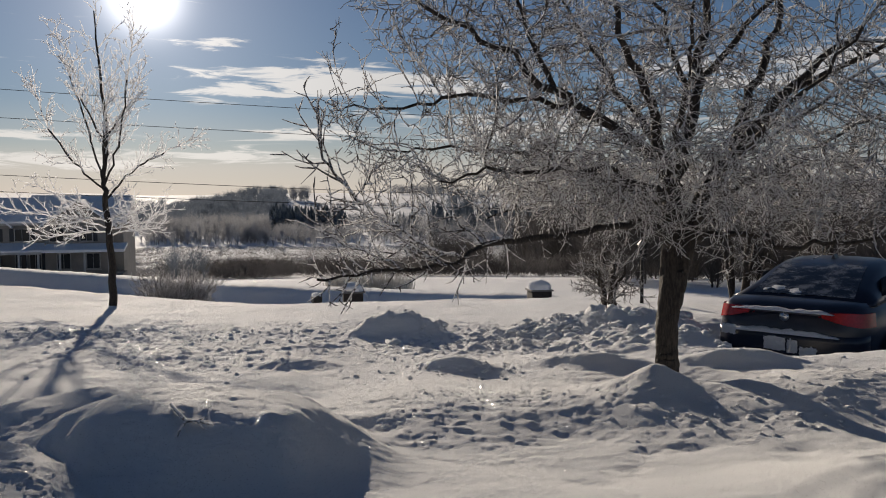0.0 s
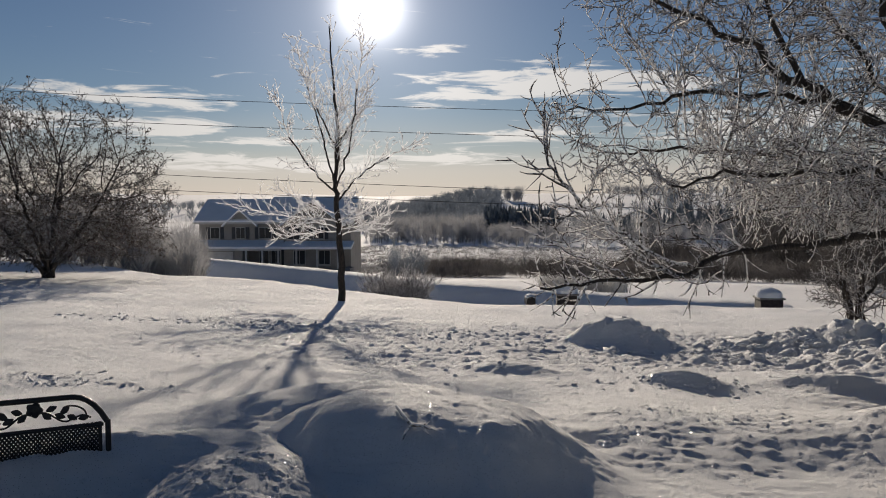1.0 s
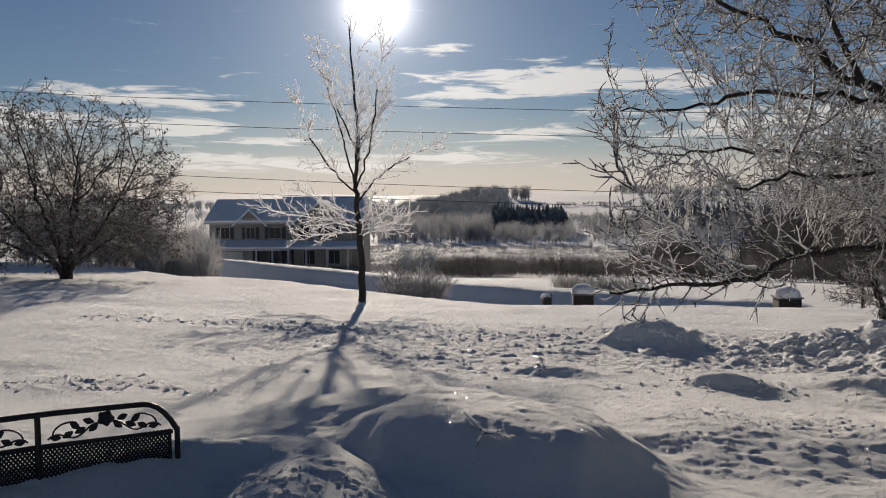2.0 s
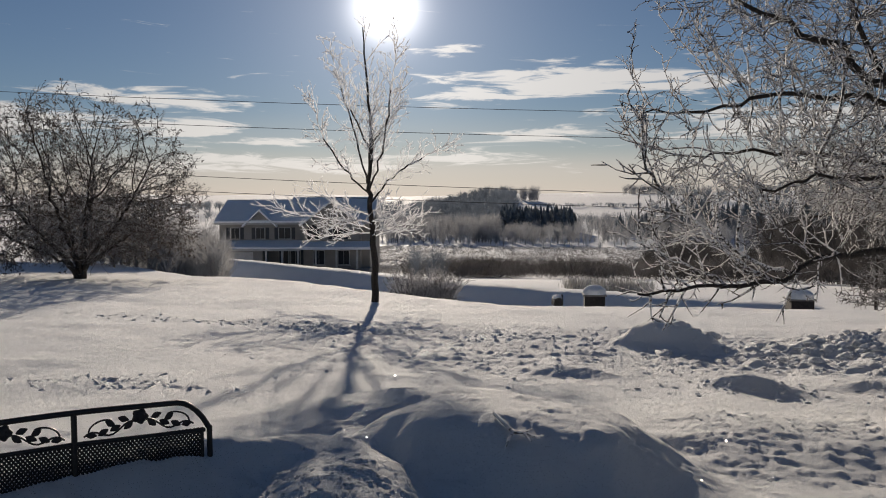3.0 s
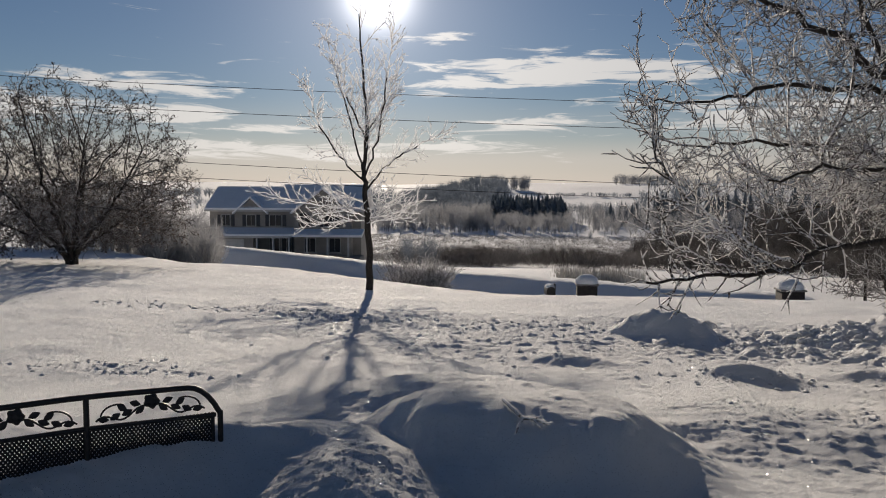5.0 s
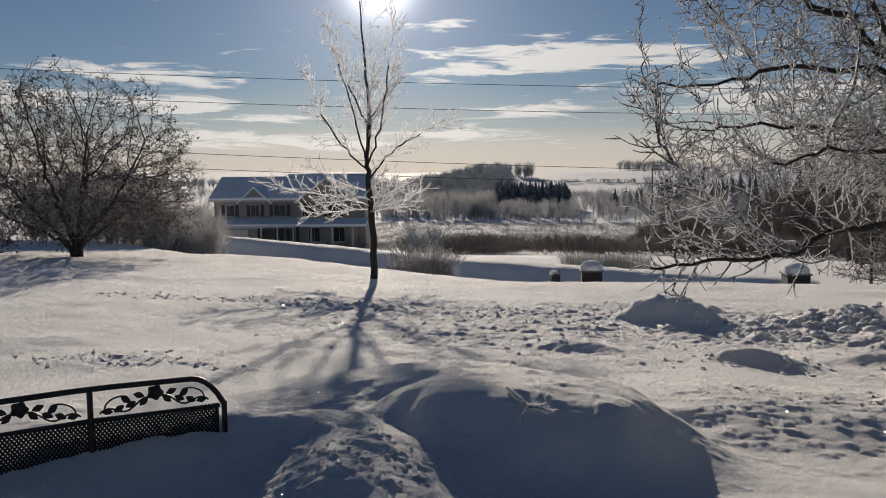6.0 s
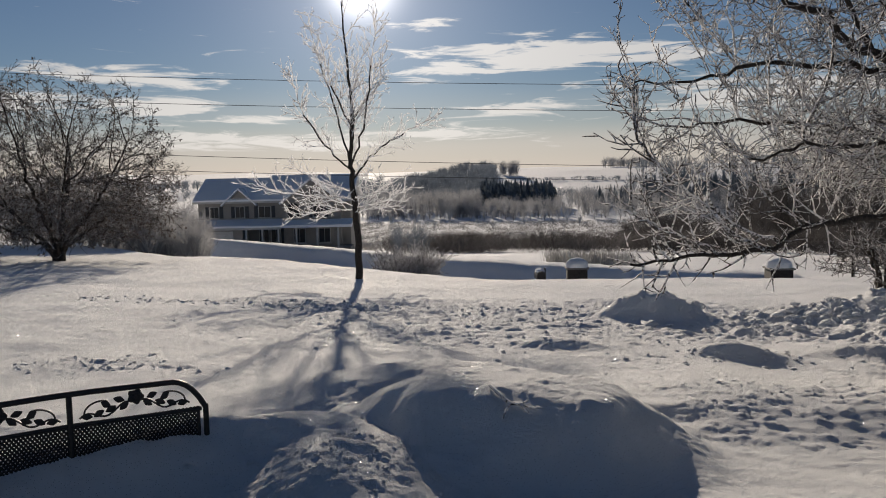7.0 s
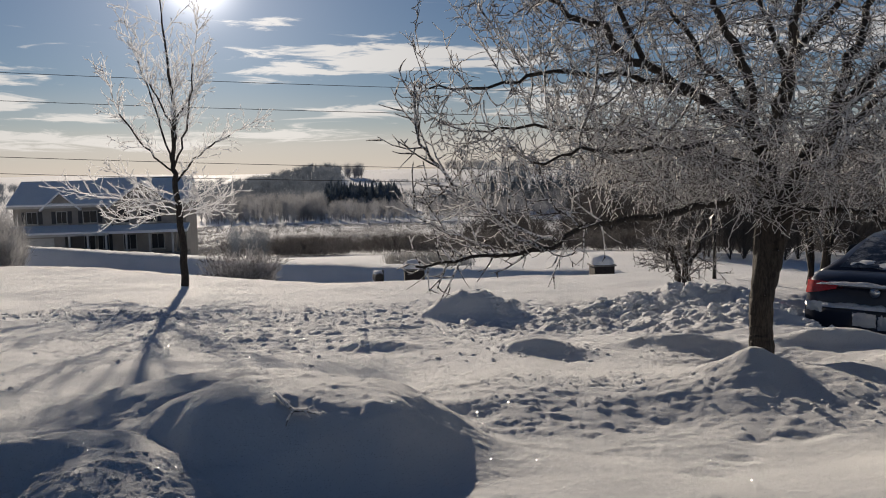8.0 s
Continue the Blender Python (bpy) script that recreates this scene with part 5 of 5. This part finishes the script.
    part("snow_crust", stuck(0.05, 0.17, 0.44, 0.60, 27), SNOW, root)
    part("snow_crust", stuck(0.19, 0.38, 0.40, 0.53, 31), SNOW, root)
    part("snow_crust", stuck(-0.74, -0.56, 0.60, 0.72, 37), SNOW, root)
    for x in (-0.03,):
        part("antenna_fin", turn_bm(prism([(-0.03, 0), (0.03, 0), (0.0, 0.07)], 0, 0.16), Matrix.Translation((0, 1.85, 1.44))), PAINT, root)


car()


# ---- small trees near the drive ----
def clump_tree(x, y, h, stems, seed, name, label, mats, spread=0.5, rise=-0.3, dense=1.0):
    t = Tree(seed, 7)
    z0, r = at(x, y), random.Random(seed)
    for i in range(stems):
        a = i * 2.4
        o = spread * r.uniform(0.4, 1.0)
        c = [(x + 0.12 * math.cos(a), y + 0.12 * math.sin(a), z0 - 0.15), (x + 0.3 * o * math.cos(a), y + 0.3 * o * math.sin(a), z0 + h * 0.35), (x + 0.75 * o * math.cos(a), y + 0.75 * o * math.sin(a), z0 + h * 0.7), (x + o * math.cos(a), y + o * math.sin(a), z0 + h * r.uniform(0.85, 1.05))]
        p = t.limb(c, 0.05, 0.012, 0.015)
        t.sprout(p, [(0.16 / dense, 0.75, 0.014, 50, 0.16, 0.1), (0.11, 0.34, 0.009, 50, 0.22, rise), (0.09, 0.15, 0.0065, 50, 0.22, rise)], 0.2)
    return t.finish(name, label, "tree", (x, y, z0), mats)


clump_tree(4.5, 13.6, 2.7, 5, 41, "frosted_birch_clump", "clump of slim frosted stems beyond the car", (LIMB, RIME_LOW, RIME), 1.1)
clump_tree(6.6, 15.5, 3.6, 6, 43, "frosted_birch_clump", "clump of slim frosted stems beyond the car", (LIMB, RIME_LOW, RIME), 1.6)
clump_tree(2.1, 12.6, 0.9, 5, 47, "frosted_shrub", "small frosted shrub beside the drive", (LIMB, RIME_LOW, RIME_LOW), 0.5, 0.1)


def lone_tree(x, y, h, seed):
    t = Tree(seed, 7)
    z0, r = at(x, y), random.Random(seed)
    lead = t.limb([(x, y, z0 - 0.2), (x, y, z0 + 0.4 * h), (x + 0.03, y, z0 + h)], 0.075, 0.02, 0.01)
    for i in range(60):
        f = 0.22 + 0.76 * i / 43
        k = min(int(f * (len(lead) - 1)), len(lead) - 2)
        a = i * 2.4
        b = t.branch(lead[k], Vector((math.cos(a), math.sin(a), 0.15)), (1.75 - 1.25 * f) * r.uniform(0.8, 1.2), 0.02, 0.1, 0.1)
        t.sprout(b, [(0.11, 0.42, 0.014, 50, 0.2, -0.1), (0.10, 0.18, 0.011, 50, 0.2, 0)], 0.1)
    return t.finish("small_dense_tree", "small dense dark tree with a thin trunk", "tree", (x, y, z0), (BARK, BROWN_TWIG, BROWN_TWIG))


lone_tree(5.14, 32.1, 3.0, 51)


def lamp_post(x, y):
    z = at(x, y)
    root = thing("garden_lamp", pose(x, y, z), "dark lamp post with a square lantern", "lamp")
    t = Tubes(10)
    t.add([(0, 0, -0.2), (0, 0, 0.05), (0, 0, 0.9)], [0.05, 0.035, 0.028])
    link_mesh("post", t.mesh("post", IRON), root)
    l = part("lantern", boxbm(-0.07, 0.07, -0.07, 0.07, 0.9, 1.12, bevel=0.01), IRON, root)
    bm = bmesh.new()
    bmesh.ops.create_cone(bm, segments=4, radius1=0.13, radius2=0.02, depth=0.1, cap_ends=True, matrix=Matrix.Translation((0, 0, 1.17)) @ Matrix.Rotation(radians(45), 4, "Z"))
    part("roof", bm, IRON, l)


lamp_post(3.14, 15.06)


# ---- hedges, scrub and woods ----
def scatter(name, spots, templates, mat, label, category, seed, zs=None):
    """Many plants of a few shapes, joined: spots are rows of x, y, height, width factor."""
    rs = np.random.RandomState(seed)
    V, F, C, n = [], [], [], 0
    x, y = spots[:, 0], spots[:, 1]
    z = land(x, y)
    for i in range(len(spots)):
        tv, tf, tc = templates[rs.randint(len(templates))]
        a = rs.rand() * 6.28
        c, s = math.cos(a), math.sin(a)
        h, w = spots[i, 2], spots[i, 2] * spots[i, 3]
        v = np.stack(((tv[:, 0] * c - tv[:, 1] * s) * w + x[i], (tv[:, 0] * s + tv[:, 1] * c) * w + y[i], tv[:, 2] * h + z[i] - 0.02 * h), 1)
        V.append(v), F.append(tf + n), C.append(tc)
        n += len(v)
    me = mesh_from(name, np.concatenate(V), np.concatenate(F), np.concatenate(C), mat, False)
    return tagged(new(name, me), label, category, kind="stuff")


def spray(seed, blades, lean, base, thick, crown=(0.0, 1.0), sub=True):
    """A unit plant of thin pointed blades that fan from a stem."""
    rs = np.random.RandomState(seed)
    V, n = [], 0
    def blade(p, d, ln, w):
        q = np.cross(d, rs.normal(size=3))
        q /= np.linalg.norm(q)
        V.extend((p - q * w, p + q * w, p + d * ln))
    for i in range(blades):
        a = rs.rand() * 6.28
        z = crown[0] + (crown[1] - crown[0]) * rs.rand() * 0.75
        out = lean * rs.uniform(0.5, 1.2)
        d = np.array([math.cos(a) * out, math.sin(a) * out, 1.0])
        d /= np.linalg.norm(d)
        ln = min((1 - z) * rs.uniform(0.6, 1.1) + 0.08, 0.65)
        p = np.array([math.cos(a) * base * rs.rand(), math.sin(a) * base * rs.rand(), z])
        blade(p, d, ln, thick)
        if sub:
            for k in range(3):
                u = rs.uniform(0.3, 0.95)
                d2 = d + rs.normal(size=3) * 0.55
                d2 /= np.linalg.norm(d2)
                blade(p + d * ln * u, d2, ln * 0.42, thick * 0.7)
    V = np.array(V)
    return V, np.arange(len(V)), np.full(len(V) // 3, 3)


def stemmed(seed, blades, lean, thick, crown):
    v, f, c = spray(seed, blades, lean, 0.02, thick, crown)
    s = 0.018
    st = np.array([(-s, 0, 0), (s, 0, 0), (0, 0, 0.9), (0, -s, 0), (0, s, 0), (0, 0, 0.9)])
    return np.vstack((v, st)), np.arange(len(v) + 6), np.full((len(v) + 6) // 3, 3)


def conifer(seed):
    rs = np.random.RandomState(seed)
    V = []
    for k in range(13):
        z, r = 0.06 + 0.92 * k / 13, 0.20 * (1 - k / 13.2) ** 0.85
        for i in range(11):
            a = rs.rand() * 6.28
            rr, da = r * rs.uniform(0.7, 1.25), 0.32
            drop = 0.05 + 0.03 * rs.rand()
            V.extend(((rr * 0.15 * math.cos(a), rr * 0.15 * math.sin(a), z + 0.08), (rr * math.cos(a - da), rr * math.sin(a - da), z - drop * rs.rand()), (rr * 1.05 * math.cos(a + da), rr * 1.05 * math.sin(a + da), z - drop)))
    V = np.array(V)
    return V, np.arange(len(V)), np.full(len(V) // 3, 3)


def polar(rs, n, az0, az1, d0, d1, h0, h1, w0, w1):
    a, d = np.radians(rs.uniform(az0, az1, n)), np.sqrt(rs.uniform(d0 * d0, d1 * d1, n))
    return np.stack((d * np.sin(a), d * np.cos(a), rs.uniform(h0, h1, n), rs.uniform(w0, w1, n)), 1)


def wood_material(name, c1, c2, scale, through_light):
    """Crowns of bare frosted twigs seen from afar; rime lets the low sun through."""
    m = plain(name, c1, c2, scale, 0.9, bumpy=0)
    t = m.node_tree
    b = t.nodes["Principled BSDF"]
    tr = t.nodes.new("ShaderNodeBsdfTranslucent")
    t.links.new(b.inputs["Base Color"].links[0].from_socket, tr.inputs[0])
    mx = t.nodes.new("ShaderNodeMixShader")
    mx.inputs[0].default_value = through_light
    t.links.new(b.outputs[0], mx.inputs[1])
    t.links.new(tr.outputs[0], mx.inputs[2])
    t.links.new(mx.outputs[0], t.nodes["Material Output"].inputs[0])
    return m


WOOD_PALE = wood_material("frosted_wood", (0.26, 0.26, 0.265), (0.56, 0.565, 0.58), 0.15, 0.30)
# aerial haze of the distance is mixed into this blue-grey base colour
WOOD_HAZE = wood_material("haze_tinted_wood", (0.13, 0.155, 0.185), (0.30, 0.335, 0.38), 0.03, 0.25)
WOOD_BROWN = wood_material("brown_wood", (0.030, 0.027, 0.025), (0.13, 0.12, 0.115), 0.12, 0.15)
# spruce green lifted towards blue: distance haze painted into the needles
SPRUCE_HAZE = wood_material("spruce", (0.085, 0.11, 0.135), (0.23, 0.27, 0.31), 0.12, 0.2)
SCRUB = wood_material("brown_scrub", (0.042, 0.037, 0.035), (0.24, 0.225, 0.215), 0.5, 0.2)
STUBBLE = plain("stubble", (0.33, 0.31, 0.28), (0.50, 0.48, 0.45), 0.05, 0.9, bumpy=0)
REED = plain("frosted_reed", (0.40, 0.38, 0.34), (0.66, 0.65, 0.63), 0.8, 0.9, bumpy=0)
rs = np.random.RandomState(8)
scrub_t = [spray(60 + i, 60, 0.85, 0.55, 0.010, (0.0, 0.9)) for i in range(6)]
hedge_t = [stemmed(65 + i, 90, 0.95, 0.010, (0.0, 0.95)) for i in range(4)]
reed_t = [spray(70 + i, 26, 0.16, 0.3, 0.012, sub=False) for i in range(4)]
tuft_t = [spray(75 + i, 9, 0.8, 0.8, 0.03, sub=False) for i in range(4)]
near_t = [stemmed(80 + i, 90, 0.95, 0.005, (0.0, 0.95)) for i in range(5)]
tree_t = [stemmed(85 + i, 30, 0.9, 0.014, (0.05, 0.9)) for i in range(6)]
slim_t = [stemmed(90 + i, 46, 0.6, 0.008, (0.02, 0.92)) for i in range(6)]
fir_t = [conifer(100 + i) for i in range(5)]

scatter("scrub", np.vstack((polar(rs, 360, -17.5, 34, 56, 66, 0.7, 1.8, 0.8, 1.5), polar(rs, 60, -22, -15, 60, 75, 0.8, 1.8, 0.8, 1.3), polar(rs, 120, -20, 34, 60, 80, 0.8, 1.8, 0.8, 1.4))), scrub_t, SCRUB, "band of brown frost-tipped scrub beside the field", "scrub", 1)
scatter("reeds", polar(rs, 190, -11.0, -5.0, 33.0, 35.5, 0.6, 1.0, 0.7, 1.2), reed_t, REED, "pale frosted reeds behind the snowbank", "reeds", 2)
scatter("frosted_hedge", np.vstack((polar(rs, 60, -47, -37.5, 36, 48, 2.0, 3.6, 0.55, 0.85), polar(rs, 34, -37.8, -35.2, 38, 46, 1.6, 2.9, 0.55, 0.8))), hedge_t, WOOD_PALE, "tall frosted hedge before the house", "hedge", 3)
scatter("field_trees", polar(rs, 16, -37, -34, 110, 140, 6, 9, 0.6, 0.8), near_t, WOOD_PALE, "frosted trees beyond the house", "trees", 4)
scatter("field_bushes", np.vstack((polar(rs, 6, -22, -19.5, 54, 66, 1.8, 2.6, 0.6, 0.9), polar(rs, 60, -24, 34, 215, 230, 0.8, 2.0, 1.2, 2.2), polar(rs, 50, -24, 34, 285, 312, 1.5, 3.5, 0.8, 1.3))), near_t, WOOD_HAZE, "scattered bare bushes in the field", "bushes", 14)
scatter("field_stubble", np.vstack((polar(rs, 11000, -26, 20, 105, 312, 0.5, 1.2, 1.6, 3.4), polar(rs, 900, -20, 34, 80, 105, 0.25, 0.45, 1.6, 2.6))), tuft_t, STUBBLE, "tan stubble and grass standing out of the snowy field", "stubble", 12)
# valley edge, nearest wood
scatter("frosted_wood", np.vstack((polar(rs, 380, -25, 34, 318, 380, 2.5, 8, 0.7, 1.1), polar(rs, 230, -23, -15, 340, 420, 5, 12, 0.6, 0.9), polar(rs, 90, -14.5, -9.5, 335, 390, 3, 9, 0.6, 0.9), polar(rs, 300, -9.5, 34, 340, 430, 5, 12, 0.6, 0.9))), slim_t, WOOD_PALE, "frosted bare wood along the valley", "wood", 5)
scatter("spruce_wood", np.vstack((polar(rs, 240, -14.9, -9.6, 395, 450, 7, 16.5, 0.9, 1.4), polar(rs, 30, -18.5, -15.4, 400, 440, 7, 11, 0.9, 1.2), polar(rs, 14, -7, -4, 380, 420, 8, 13, 0.9, 1.2), polar(rs, 220, -3.5, 34, 380, 470, 10, 20, 0.8, 1.1))), fir_t, SPRUCE_HAZE, "valley spruce wood, lightened and blued by painted haze", "wood", 6)
scatter("hill_wood", np.vstack((polar(rs, 1250, -25, -13.7, 440, 800, 6, 11, 0.6, 0.9), polar(rs, 160, -13.7, -4.5, 440, 500, 4, 8, 0.6, 0.9), polar(rs, 300, -4.5, 34, 440, 640, 6, 13, 0.6, 0.9), polar(rs, 300, -4.5, 34, 640, 860, 9, 14, 0.6, 0.9), polar(rs, 60, -12.0, -5.0, 640, 655, 2, 4, 0.9, 1.4))), tree_t, WOOD_HAZE, "bare hillside wood with blue-grey haze in its colour", "wood", 7)
scatter("hilltop_trees", np.vstack((polar(rs, 30, -13.6, -12.2, 700, 740, 6, 14, 0.8, 1.0), polar(rs, 70, -6.2, -2.5, 880, 930, 7, 12, 0.9, 1.2))), slim_t, WOOD_PALE, "clumps of bare trees on the hilltop", "trees", 9)
scatter("ridge_wood", np.vstack(( polar(rs, 300, -48, -22, 700, 1200, 8, 12, 0.8, 1.1))), tree_t, WOOD_HAZE, "distant ridge wood tinted with blue-grey haze", "wood", 8)
scatter("brown_grove", np.vstack((polar(rs, 260, 3, 36, 95, 180, 5, 11, 0.6, 0.9), polar(rs, 150, 8, 36, 40, 60, 1.5, 4.5, 0.6, 0.9), polar(rs, 60, -5, 4, 120, 180, 3, 7, 0.6, 0.9))), near_t, WOOD_BROWN, "brown bare grove with frosted tips beyond the drive", "grove", 18)
